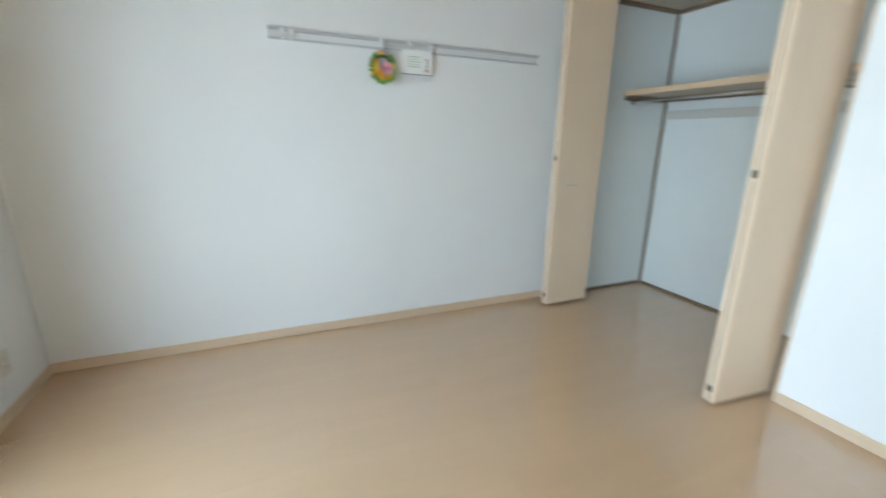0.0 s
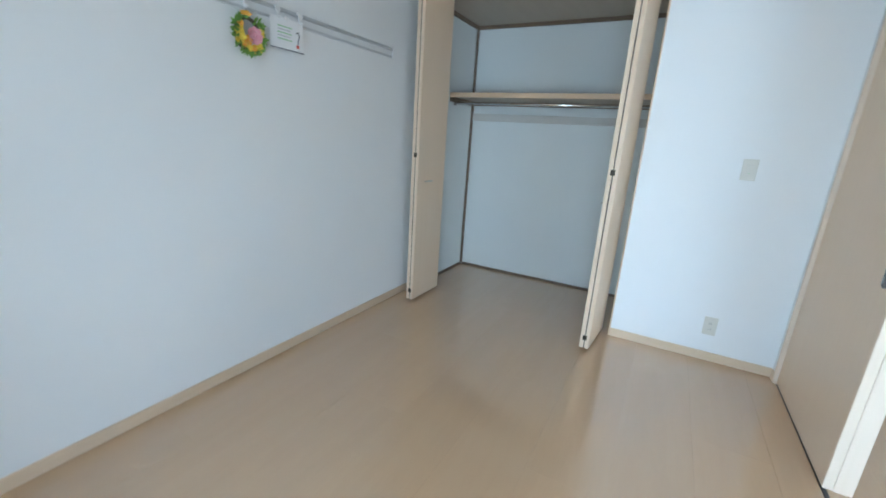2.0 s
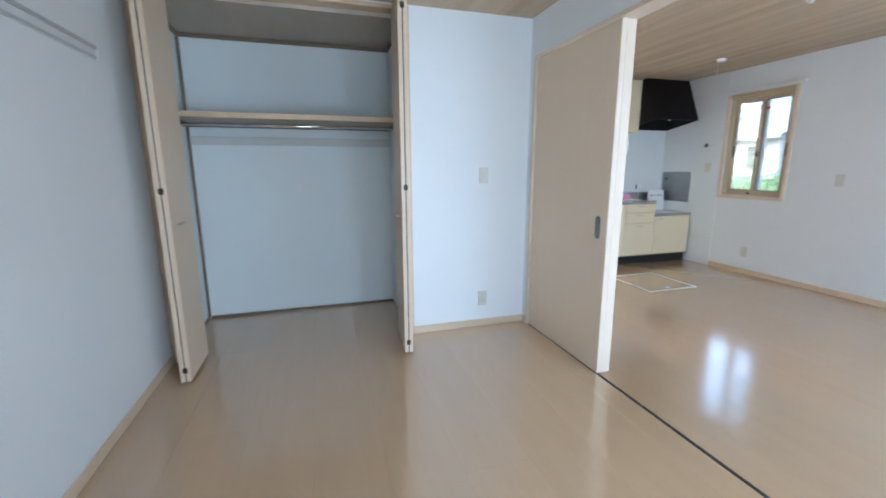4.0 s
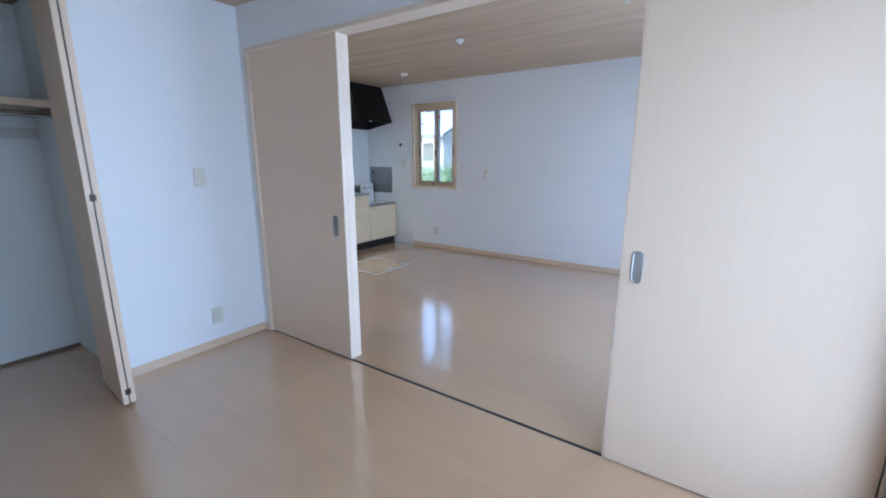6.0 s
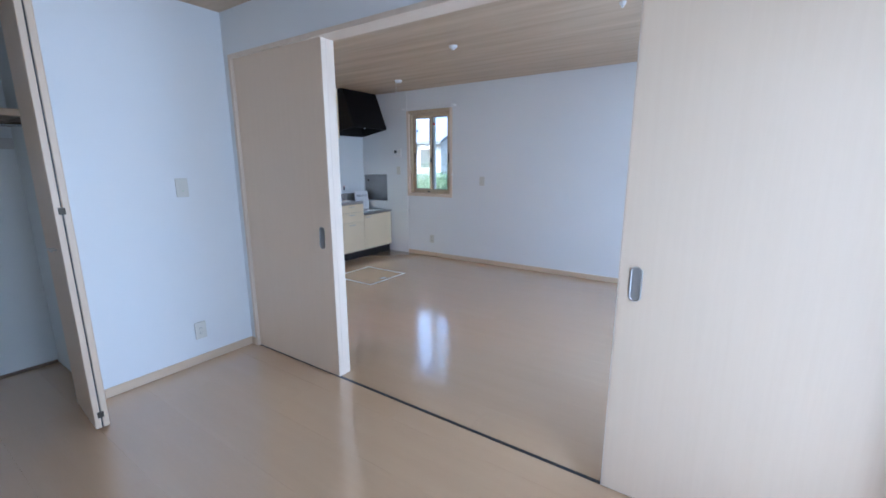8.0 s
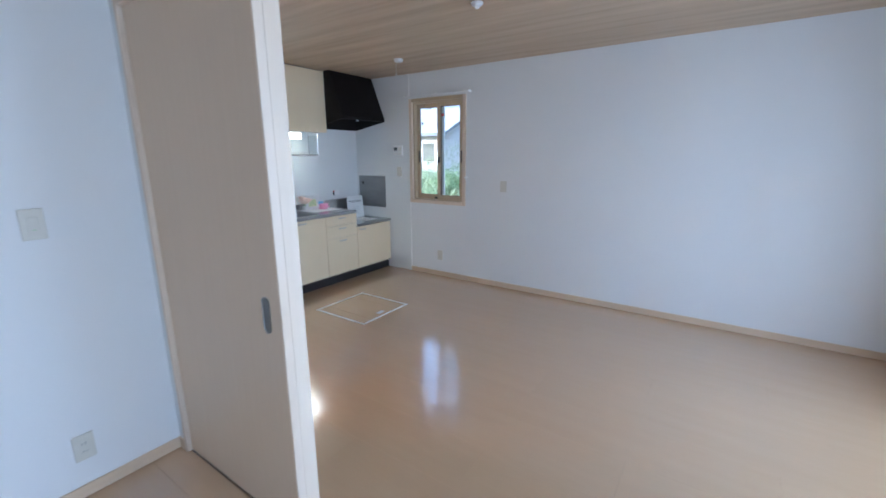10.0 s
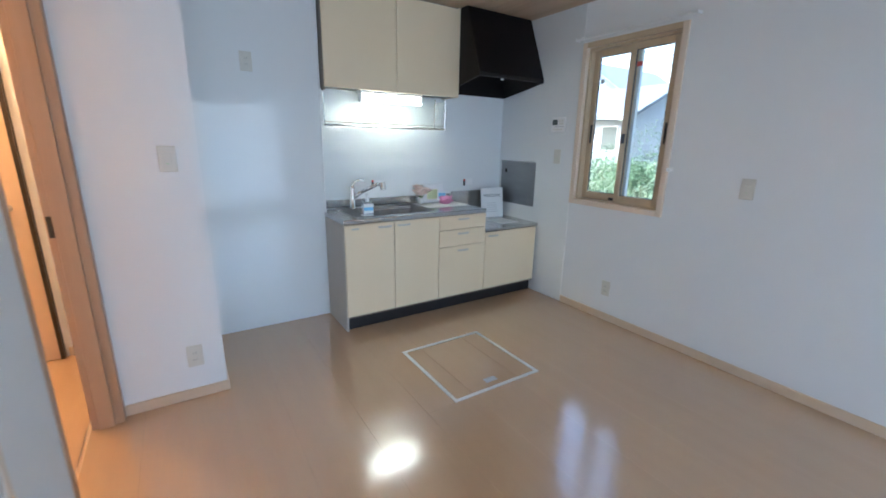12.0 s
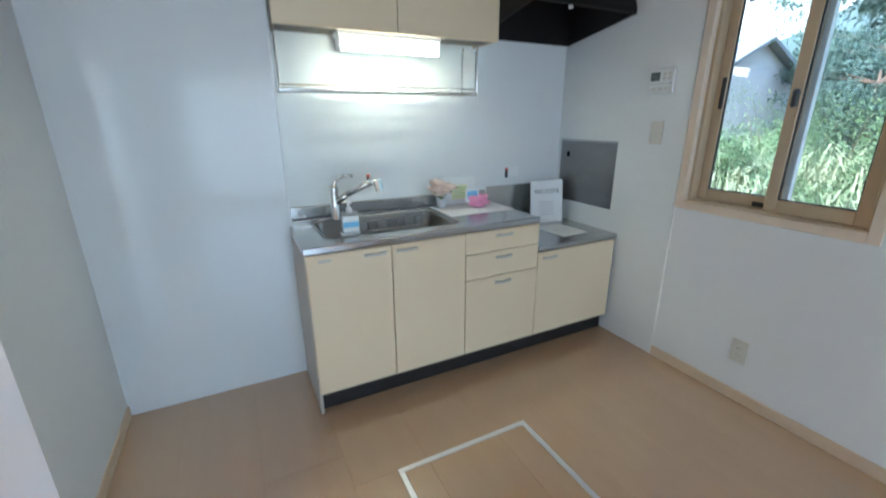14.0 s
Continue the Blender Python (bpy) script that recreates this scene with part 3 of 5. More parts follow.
# ---- closet fittings ----
sh = thing("closet_shelf", "maple-edged closet shelf on wall battens", "shelf")
part("board", block(0.385, CB, CY0, CY1, 1.605, 1.632, bevel=0.001), CLOSET_CEIL, sh)
part("front_edge", block(0.363, 0.385, CY0, CY1, 1.598, 1.636, bevel=0.003), TRIM, sh, "maple front edge")
part("batten", block(CB - 0.02, CB, CY0, CY1, 1.57, 1.605, bevel=0.002), DARK_TRIM, sh)
part("batten", block(CB - 0.016, CB, CY0, CY1, 1.435, 1.50, bevel=0.002), BATTEN, sh, "grey-brown batten under the shelf")
part("cleat", block(0.38, CB - 0.02, CY1 - 0.014, CY1 + 0.005, 1.565, 1.605, bevel=0.002), DARK_TRIM, sh)
part("cleat", block(0.38, CB - 0.02, CY0 - 0.005, CY0 + 0.014, 1.565, 1.605, bevel=0.002), DARK_TRIM, sh)
rd = thing("hanging_rail", "chrome clothes rail under the closet shelf", "clothes rail")
part("bar", rod(bmesh.new(), (0.46, CY0 + 0.0, 1.56), (0.46, CY1 + 0.0, 1.56), 0.0125, 20), CHROME, rd, smooth=True)
for y, s in ((CY0 - 0.005, 1), (CY1 + 0.005, -1)):
    part("socket", rod(bmesh.new(), (0.46, y, 1.56), (0.46, y + s * 0.014, 1.56), 0.024, 20), CHROME, rd, smooth=False)

# ---- switches and outlets ----
def wall_plate(kind, x, y, z, facing, big=False, w=0.072, hgt=0.118):
    """A cover plate with its rocker or sockets; facing: the wall's normal axis."""
    label = {"switch": "ivory light switch plate on the white wall", "outlet": "ivory double socket low on the white wall",
             "blank": "ivory blank plate on the white wall"}[kind]
    p = thing("light_switch" if kind == "switch" else "wall_outlet", label, "switch" if kind == "switch" else "outlet", at=(x, y, z))
    p.rotation_euler = (0, 0, {"-x": -math.pi / 2, "+x": math.pi / 2, "+y": math.pi, "-y": 0.0}[facing])
    mat = PLATE
    part("plate", block(-w / 2, w / 2, -0.008, 0.0, -hgt / 2, hgt / 2, bevel=0.003, seg=2), mat, p)
    if kind == "switch":
        part("rocker", block(-0.016, 0.016, -0.0115, -0.008, -0.028, 0.028, bevel=0.0015), PLATE, p)
        part("lamp_dot", block(-0.004, 0.004, -0.0122, -0.0113, -0.022, -0.019), GREEN_INK, p)
    else:
        part("insert", block(-0.017, 0.017, -0.0095, -0.008, -0.036, 0.036, bevel=0.0008), mat, p)
        for dz in (0.017, -0.019):
            bm = bmesh.new()
            slab(bm, -0.0075, -0.0055, -0.0100, -0.0094, dz - 0.006, dz + 0.006)
            slab(bm, 0.0045, 0.0065, -0.0100, -0.0094, dz - 0.005, dz + 0.005)
            part("slots", bm, INK, p)
    return p


wall_plate("switch", 0.0, 0.362, 1.195, "-x")
wall_plate("outlet", 0.0, 0.359, 0.232, "-x")
wall_plate("outlet", XW, 2.19, 0.255, "+x")
wall_plate("switch", -0.194, YS, 1.118, "+y")
wall_plate("outlet", 0.628, YS, 0.259, "+y")
wall_plate("switch", XG, -0.487, 1.247, "-x")
wall_plate("outlet", XG, -0.482, 0.242, "-x")
wall_plate("outlet", XN, -0.968, 1.82, "-x")
wall_plate("switch", XK, 0.135, 1.25, "-x")
wall_plate("outlet", XK, 0.135, 0.34, "-x")
wall_plate("switch", 1.237, YS + 0.004, 1.247, "+y")

ic = thing("intercom", "white door intercom with a handset on the wall", "intercom")
part("body", block(0.205, 0.300, YP - 0.030, YP, 1.415, 1.640, bevel=0.006, seg=2), WHITE, ic)
part("handset", block(0.212, 0.252, YP - 0.052, YP - 0.0305, 1.425, 1.630, bevel=0.010, seg=3), WHITE, ic)
part("speaker_panel", block(0.262, 0.292, YP - 0.0325, YP - 0.0300, 1.53, 1.62, bevel=0.001), PLATE, ic)
part("button", block(0.268, 0.286, YP - 0.034, YP - 0.0300, 1.45, 1.468, bevel=0.002), PLATE, ic)

# ---- kitchen ----
KF = 1.416                      # cabinet fronts
KY = (-1.422, -1.795, -2.178, -2.635, -3.235)  # edges of the fronts


def bar_handle(parent, y, z, w=0.095):
    bm = bmesh.new()
    pts = [(KF - 0.020 - 0.012 * math.sin(math.pi * k / 8), y - w / 2 + w * k / 8, z) for k in range(9)]
    for a, c in zip(pts, pts[1:]):
        slab(bm, min(a[0], c[0]) - 0.003, max(a[0], c[0]) + 0.004, min(a[1], c[1]), max(a[1], c[1]), z - 0.006, z + 0.006)
    slab(bm, KF - 0.026, KF - 0.0185, y - w / 2, y - w / 2 + 0.012, z - 0.006, z + 0.006)
    slab(bm, KF - 0.026, KF - 0.0185, y + w / 2 - 0.012, y + w / 2, z - 0.006, z + 0.006)
    part("handle", bm, HANDLE, parent, "curved satin metal handle")


def front(name, parent, ya, yb, z0, z1, handles):
    d = part(name, block(KF - 0.019, KF, yb + 0.002, ya - 0.002, z0, z1, bevel=0.002), CREAM, parent)
    for y, z, w in handles:
        bar_handle(d, y, z, w)
    return d


sink = thing("sink_cabinet", "cream sink base cabinet with two doors and three drawers", "kitchen cabinet", "kitchen base cabinets")
# dark body and rail: the shade in the seams is put into their colour
part("body", block(KF + 0.001, XK - 0.006, KY[3] + 0.001, KY[0] - 0.014, 0.10, 0.600), SIDE_DARK, sink)
part("front_rail", block(KF + 0.001, KF + 0.02, KY[3] + 0.001, KY[0] - 0.014, 0.600, 0.789), SIDE_DARK, sink)
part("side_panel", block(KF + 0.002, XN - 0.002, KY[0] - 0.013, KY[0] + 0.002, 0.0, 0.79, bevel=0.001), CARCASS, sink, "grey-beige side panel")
part("toe_kick", block(KF + 0.035, KF + 0.05, KY[3], KY[0] - 0.014, 0.0, 0.105), TOE, sink, "black toe kick")
front("door", sink, KY[0], KY[1], 0.118, 0.786, [(KY[1] + 0.075, 0.757, 0.10)])
part("badge", block(KF - 0.0215, KF - 0.0185, KY[0] - 0.105, KY[0] - 0.05, 0.752, 0.764, bevel=0.001), HANDLE, sink, "small metal name badge")
front("door", sink, KY[1], KY[2], 0.118, 0.786, [(KY[1] - 0.075, 0.757, 0.10)])
front("drawer", sink, KY[2], KY[3], 0.677, 0.786, [((KY[2] + KY[3]) / 2, 0.757, 0.10)])
front("drawer", sink, KY[2], KY[3], 0.540, 0.673, [((KY[2] + KY[3]) / 2, 0.640, 0.10)])
front("drawer", sink, KY[2], KY[3], 0.118, 0.536, [((KY[2] + KY[3]) / 2, 0.500, 0.10)])

stove = thing("stove_cabinet", "low cream base cabinet for a gas stove", "kitchen cabinet", "kitchen base cabinets")
# body dark for the seam shade, as on the sink cabinet
part("body", block(KF + 0.001, XK - 0.006, KY[4] + 0.001, KY[3] - 0.001, 0.10, 0.615), SIDE_DARK, stove)
part("toe_kick", block(KF + 0.035, KF + 0.05, KY[4] + 0.001, KY[3] - 0.001, 0.0, 0.105), TOE, stove, "black toe kick")
front("door", stove, KY[3], KY[4] + 0.012, 0.118, 0.618, [(KY[3] - 0.085, 0.585, 0.10)])

# stainless worktop with a pressed sink
top = thing("sink_counter", "stainless steel worktop with a deep sink bowl", "worktop")
SX0, SX1, SY0, SY1 = 1.50, 1.885, -2.20, -1.535
b = bmesh.new()
slab(b, 1.402, SX0, KY[3] - 0.004, KY[0] + 0.006, 0.790, 0.820, 0.003, 2)
slab(b, SX1, XN + 0.10, KY[3] - 0.004, KY[0] - 0.004, 0.790, 0.820, 0.003, 2)
slab(b, SX0 - 0.002, SX1 + 0.002, SY1, KY[0] + 0.004, 0.790, 0.8195)
slab(b, SX0 - 0.002, SX1 + 0.002, KY[3] - 0.002, SY0, 0.790, 0.8195)
part("worktop", b, STEEL, top)
part("front_rim", rod(bmesh.new(), (1.408, KY[3] - 0.004, 0.818), (1.408, KY[0] + 0.006, 0.818), 0.005, 10), STEEL, top, smooth=True)
b = bmesh.new()
slab(b, XK - 0.03, XK - 0.006, KY[3] - 0.004, KY[0] - 0.004, 0.820, 0.885, 0.004, 2)
part("upstand", b, STEEL, top, "stainless upstand at the wall")


def bowl(x0, x1, y0, y1, z, deep, r=0.06, seg=6):
    """A sink bowl: rounded corners, sloping sides, flat floor."""
    bm = bmesh.new()
    rings = []
    for inset, dz, rr in ((-0.012, 0.0012, r), (0.0, 0.0015, r), (0.006, -0.012, r), (0.014, -deep + 0.03, r * 0.9), (0.03, -deep + 0.006, r * 0.8), (0.06, -deep, r * 0.6)):
        ring = []
        for cx, cy, a0 in ((x1 - inset - rr, y1 - inset - rr, 0), (x0 + inset + rr, y1 - inset - rr, 90), (x0 + inset + rr, y0 + inset + rr, 180), (x1 - inset - rr, y0 + inset + rr, 270)):
            for k in range(seg + 1):
                a = radians(a0 + 90 * k / seg)
                ring.append(bm.verts.new((cx + rr * math.cos(a), cy + rr * math.sin(a), z + dz)))
        rings.append(ring)
    n = len(rings[0])
    for lo, hi in zip(rings, rings[1:]):
        for k in range(n):
            bm.faces.new((lo[k], lo[(k + 1) % n], hi[(k + 1) % n], hi[k]))
    bm.faces.new(rings[-1])
    return bm


# darker steel here puts the shade inside the bowl into its colour
part("bowl", bowl(SX0, SX1, SY0, SY1, 0.820, 0.18), STEEL_DARK, top, "deep stainless sink bowl", True)
part("drain", lathe(bmesh.new(), (1.70, -1.68, 0.640), [(0.07, 0.0), (0.072, 0.004), (0.055, 0.006), (0.05, 0.002)]), STEEL_DARK, top, "round drain", True)
b = bmesh.new()
for k in range(9):
    rod(b, (1.84, -2.15 + 0.055 * k, 0.742), (1.84, -2.15 + 0.055 * k, 0.80), 0.002, 6)
rod(b, (1.84, -2.16, 0.80), (1.84, -1.70, 0.80), 0.003, 8)
rod(b, (1.84, -2.16, 0.742), (1.84, -1.70, 0.742), 0.003, 8)
for y in (-2.16, -1.70):
    rod(b, (1.84, y, 0.80), (1.88, y, 0.822), 0.003, 8)
part("wire_basket", b, CHROME, top, "chrome wire rack in the bowl")

low = thing("stove_counter", "low stainless worktop beside the wall", "worktop")
part("worktop", block(1.402, XK - 0.006, YS + 0.006, KY[3] - 0.006, 0.624, 0.650, bevel=0.003, seg=2), STEEL, low)
part("upstand", block(XK - 0.028, XK - 0.006, YS + 0.006, KY[3] - 0.006, 0.650, 0.70, bevel=0.003), STEEL, low)
part("side_plate", block(1.43, XK - 0.03, KY[3] - 0.0055, KY[3] - 0.0045, 0.652, 0.786), STEEL, low, "stainless side plate of the step")
part("heat_shield", block(XK - 0.0075, XK - 0.0045, -3.236, -2.66, 0.70, 0.90, bevel=0.001), STEEL, low, "stainless splash plate")

plate = thing("heat_shield_plate", "dull stainless heat shield on the wall beside the stove place", "wall plate")
part("sheet", block(1.478, 1.945, YS + 0.0045, YS + 0.0075, 0.785, 1.185, bevel=0.001), STEEL_DARK, plate)
part("top_fold", block(1.478, 1.945, YS + 0.0045, YS + 0.016, 1.178, 1.188, bevel=0.001), STEEL, plate)
part("clip", block(1.86, 1.885, YS + 0.008, YS + 0.011, 1.075, 1.11, bevel=0.001), HOOD, plate, "small dark clip")

# faucet
fa = thing("faucet", "chrome single-lever kitchen faucet behind the sink", "faucet")
FX, FY = 1.872, -1.66
part("base", lathe(bmesh.new(), (FX, FY, 0.820), [(0.030, 0.0), (0.030, 0.006), (0.024, 0.012), (0.022, 0.14), (0.024, 0.16), (0.020, 0.178), (0.006, 0.183)]), CHROME, fa, smooth=True)
b = tube(bmesh.new(), [(FX, FY, 0.90), (FX - 0.05, FY - 0.055, 0.955), (FX - 0.13, FY - 0.155, 1.02), (FX - 0.155, FY - 0.185, 1.022)], 0.0155, 14)
part("spout", b, CHROME, fa, smooth=True)
part("nozzle", rod(bmesh.new(), (FX - 0.155, FY - 0.185, 1.036), (FX - 0.163, FY - 0.195, 0.980), 0.023, 18), CHROME, fa, "round chrome spray head", False)
b = bmesh.new()
pts = [(FX, FY, 0.996), (FX - 0.004, FY - 0.02, 1.030), (FX - 0.012, FY - 0.06, 1.048), (FX - 0.02, FY - 0.10, 1.043)]
tube(b, pts, 0.008, 12)
part("lever", b, CHROME, fa, smooth=True)

# wall cabinet, lamp and dish rack
UF, UZ, UY0, UY1 = 1.745, 1.706, -2.540, -1.438
up = thing("wall_cabinet", "cream two-door wall cabinet over the sink", "kitchen cabinet")
# dark body stands in for shade in the seam between the doors
part("body", block(UF + 0.001, XN + 0.105, UY0 + 0.002, UY1 - 0.012, UZ + 0.004, ZL - 0.002), SIDE_DARK, up)
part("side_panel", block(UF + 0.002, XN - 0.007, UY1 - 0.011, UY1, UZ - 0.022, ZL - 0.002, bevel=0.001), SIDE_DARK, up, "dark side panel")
part("end_panel", block(UF - 0.017, XK - 0.006, UY0 - 0.012, UY0 + 0.001, UZ, ZL - 0.002, bevel=0.001), CREAM, up)
mid = (UY0 + UY1) / 2
part("door", block(UF - 0.018, UF, mid + 0.0015, UY1 - 0.001, UZ - 0.004, ZL - 0.012, bevel=0.002), CREAM, up)
part("door", block(UF - 0.018, UF, UY0 + 0.002, mid - 0.0015, UZ - 0.004, ZL - 0.012, bevel=0.002), CREAM, up)

lt = thing("kitchen_lamp", "lit fluorescent lamp under the wall cabinet", "lamp")
part("housing", block(1.760, 1.852, -2.232, -1.712, 1.684, 1.7055, bevel=0.003), WHITE, lt)
b = block(1.762, 1.767, -2.215, -1.729, 1.624, 1.6835, bevel=0.002)
slab(b, 1.767, 1.779, -2.215, -1.729, 1.624, 1.628, 0.001)
part("diffuser", b, DIFFUSER, lt, "glowing white cover")
# unseen plate added to keep the cover's glow off the wall
part("glow_stop_plate", block(1.7672, 1.7690, -2.214, -1.730, 1.6285, 1.6835), WHITE, lt)
part("tube", rod(bmesh.new(), (1.806, -2.214, 1.658), (1.806, -1.730, 1.658), 0.008, 14), TUBE, lt, "lit fluorescent tube", True)
# unseen lip, added to shield the upper panel from the tube
part("light_shield_lip", block(1.830, 1.834, -2.214, -1.730, 1.630, 1.6835, bevel=0.001), WHITE, lt, "added white lip that shields the wall from the tube")
part("end_cap", block(1.764, 1.818, -2.232, -2.2155, 1.626, 1.6835, bevel=0.004), WHITE, lt)
part("end_cap", block(1.764, 1.818, -1.7285, -1.712, 1.626, 1.6835, bevel=0.004), WHITE, lt)

rk = thing("dish_rack", "chrome wire dish rack hung under the wall cabinet", "dish rack")
for y in (-1.446, -2.468):
    part("end_frame", tube(bmesh.new(), [(1.800, y, 1.70), (1.800, y, 1.450), (1.958, y, 1.450), (1.958, y, 1.70)], 0.004, 8), CHROME, rk)
part("end_plate", block(1.800, 1.955, -2.4605, -2.456, 1.456, 1.668), ACRYLIC, rk, "clear end plate")
for k in range(6):
    x = 1.8150 + 0.0250 * k
    part("slat", block(x - 0.0062, x + 0.0062, -2.465, -1.449, 1.446, 1.450, bevel=0.001), STEEL, rk)
part("front_bar", block(1.793, 1.7985, -2.472, -1.442, 1.442, 1.458, bevel=0.002), STEEL, rk, "steel front bar")
part("wire", rod(bmesh.new(), (1.800, -2.468, 1.474), (1.800, -1.446, 1.474), 0.003, 8), CHROME, rk)

# range hood: a tapered box, open below, cut upwards to the front
hd = thing("range_hood", "large black enamelled range hood under the ceiling", "range hood")
b = bmesh.new()
HB = [(1.452, -2.553, 1.848), (1.452, -3.236, 1.848), (1.955, -3.240, 1.758), (1.955, -2.553, 1.758)]
HM = [(1.452, -2.553, 1.876), (1.452, -3.236, 1.876), (1.955, -3.240, 1.792), (1.955, -2.553, 1.792)]
HT = [(1.640, -2.553, ZL - 0.002), (1.640, -3.225, ZL - 0.002), (1.955, -3.225, ZL - 0.002), (1.955, -2.553, ZL - 0.002)]
rows = [[b.verts.new(p) for p in r] for r in (HB, HM, HT)]
for lo, hi in zip(rows, rows[1:]):
    for k in range(4):
        b.faces.new((lo[k], lo[(k + 1) % 4], hi[(k + 1) % 4], hi[k]))
b.faces.new(rows[-1])
inner = [b.verts.new((1.69 + (x - 1.69) * 0.95, -2.905 + (y + 2.905) * 0.96, z)) for x, y, z in HB]
deep = [b.verts.new((1.72 + (x - 1.69) * 0.55, -2.905 + (y + 2.905) * 0.6, 2.05)) for x, y, z in HB]
for lo, hi in ((rows[0], inner), (inner, deep)):
    for k in range(4):
        b.faces.new((lo[k], lo[(k + 1) % 4], hi[(k + 1) % 4], hi[k]))
b.faces.new(deep)
part("canopy", b, HOOD, hd)
b = bmesh.new()
lathe(b, (1.75, -2.905, 2.0), [(0.115, 0.045), (0.12, 0.03), (0.11, 0.02), (0.04, 0.012), (0.02, 0.0)])
for k in range(6):
    a = math.pi * k / 6
    rod(b, (1.75 + 0.15 * math.cos(a), -2.905 + 0.15 * math.sin(a), 2.02), (1.75 - 0.15 * math.cos(a), -2.905 - 0.15 * math.sin(a), 2.02), 0.003, 6)
part("fan_guard", b, NEAR_BLACK, hd, "near-black fan guard")
part("front_lip", block(1.4505, 1.4555, -3.234, -2.555, 1.844, 1.852), NEAR_BLACK, hd)
b = rod(bmesh.new(), (1.478, -2.80, 1.836), (1.478, -2.80, 1.848), 0.012, 12)
part("cord_knob", b, WHITE, hd, "small pull knob")

# ---- small things on the counter ----
bo = thing("soap_bottle", "clear soap pump bottle with a blue label, in the sink", "bottle")
BX, BY = 1.56, -1.655
part("bottle", block(BX - 0.026, BX + 0.026, BY - 0.042, BY + 0.042, 0.8225, 0.92, bevel=0.012, seg=3), ACRYLIC, bo, smooth=True)
part("neck", lathe(bmesh.new(), (BX, BY, 0.92), [(0.014, 0.0), (0.014, 0.02), (0.006, 0.022), (0.006, 0.045), (0.012, 0.046), (0.012, 0.054)]), WHITE, bo, smooth=False)
part("pump_spout", block(BX - 0.045, BX, BY - 0.006, BY + 0.006, 0.967, 0.976, bevel=0.002), WHITE, bo)
part("label_sheet", block(BX - 0.0275, BX - 0.0265, BY - 0.036, BY + 0.036, 0.835, 0.905), PAPER, bo)
part("label_band", block(BX - 0.0284, BX - 0.0277, BY - 0.036, BY + 0.036, 0.855, 0.88), BLUE, bo, "pale blue band")
base = block(BX - 0.024, BX + 0.024, BY - 0.04, BY + 0.04, 0.8165, 0.8225)
part("foot", base, WHITE, bo)

mat_ = thing("counter_mat", "white paper mat on the steel worktop", "mat")
part("sheet", block(1.63, 1.925, -2.635, -2.225, 0.8200, 0.8225, bevel=0.0005), PAPER, mat_)


def blossom(bm, at, r, n=7, seed=1):
    """A ruffled flower head: rings of cupped petals."""
    rnd = random.Random(seed)
    for ring, (rr, tilt) in enumerate(((1.0, 15), (0.72, 40), (0.42, 65))):
        for k in range(n - ring):
            a = 2 * math.pi * (k + 0.5 * ring + rnd.random() * 0.3) / (n - ring)
            m = Matrix.Translation(at) @ pose(0, 0, 0, 0, 0, math.degrees(a)) @ pose(0, 0, 0, 0, -tilt + rnd.uniform(-12, 12), 0)
            w = r * 0.45
            q = [m @ Vector(v) for v in ((0, -w * 0.25, 0), (r * rr * 0.6, -w, 0.004), (r * rr, -w * 0.5, r * 0.16), (r * rr * 1.04, 0, r * 0.2), (r * rr, w * 0.5, r * 0.16), (r * rr * 0.6, w, 0.004), (0, w * 0.25, 0), (r * rr * 0.6, 0, -0.003))]
            v = [bm.verts.new(p) for p in q]
            for i, j in ((0, 1), (1, 2), (2, 3), (3, 4), (4, 5), (5, 6)):
                bm.faces.new((v[i], v[j], v[7]))
    return bm


vs = thing("flower_vase", "peach artificial flowers in a small white pot", "flowers")
VX, VY = 1.880, -2.285
part("pot", lathe(bmesh.new(), (VX, VY, 0.8226), [(0.022, 0.0), (0.026, 0.003), (0.030, 0.05), (0.027, 0.051), (0.024, 0.04)], 16), WHITE, vs, smooth=False)
for k, (dx, dy, dz) in enumerate(((0, 0, 0.115), (-0.02, 0.048, 0.10), (-0.025, -0.042, 0.105), (0.02, 0.02, 0.13), (-0.04, 0.0, 0.085), (0.01, -0.06, 0.095), (-0.03, 0.03, 0.075))):
    part("blossom", blossom(bmesh.new(), (VX + dx, VY + dy, 0.8226 + dz), 0.050, 10, k), PEACH, vs, "ruffled peach blossom")
    part("stem", rod(bmesh.new(), (VX, VY, 0.862), (VX + dx, VY + dy, 0.8226 + dz), 0.0015, 6), LEAF, vs)

cd = thing("note_card", "white note card standing against the wall", "card")
part("card", block(-0.001, 0.001, -0.115, 0.115, 0.0, 0.165), PAPER, cd)
part("panel", block(-0.0018, -0.0012, -0.055, 0.06, 0.03, 0.115), material("pale_yellow_print", (0.80, 0.80, 0.52), 0.7, second=(0.76, 0.76, 0.48)), cd, "pale yellow printed panel")
part("back_foot", block(0.0, 0.028, -0.02, 0.02, 0.0, 0.004), PAPER, cd)
for k in range(4):
    part("print_line", block(-0.0024, -0.0019, -0.045, 0.05, 0.045 + 0.017 * k, 0.050 + 0.017 * k), GREEN_INK, cd, "unreadable printed line")
cd.matrix_world = pose(1.915, -2.435, 0.820, 0, 10, 0)

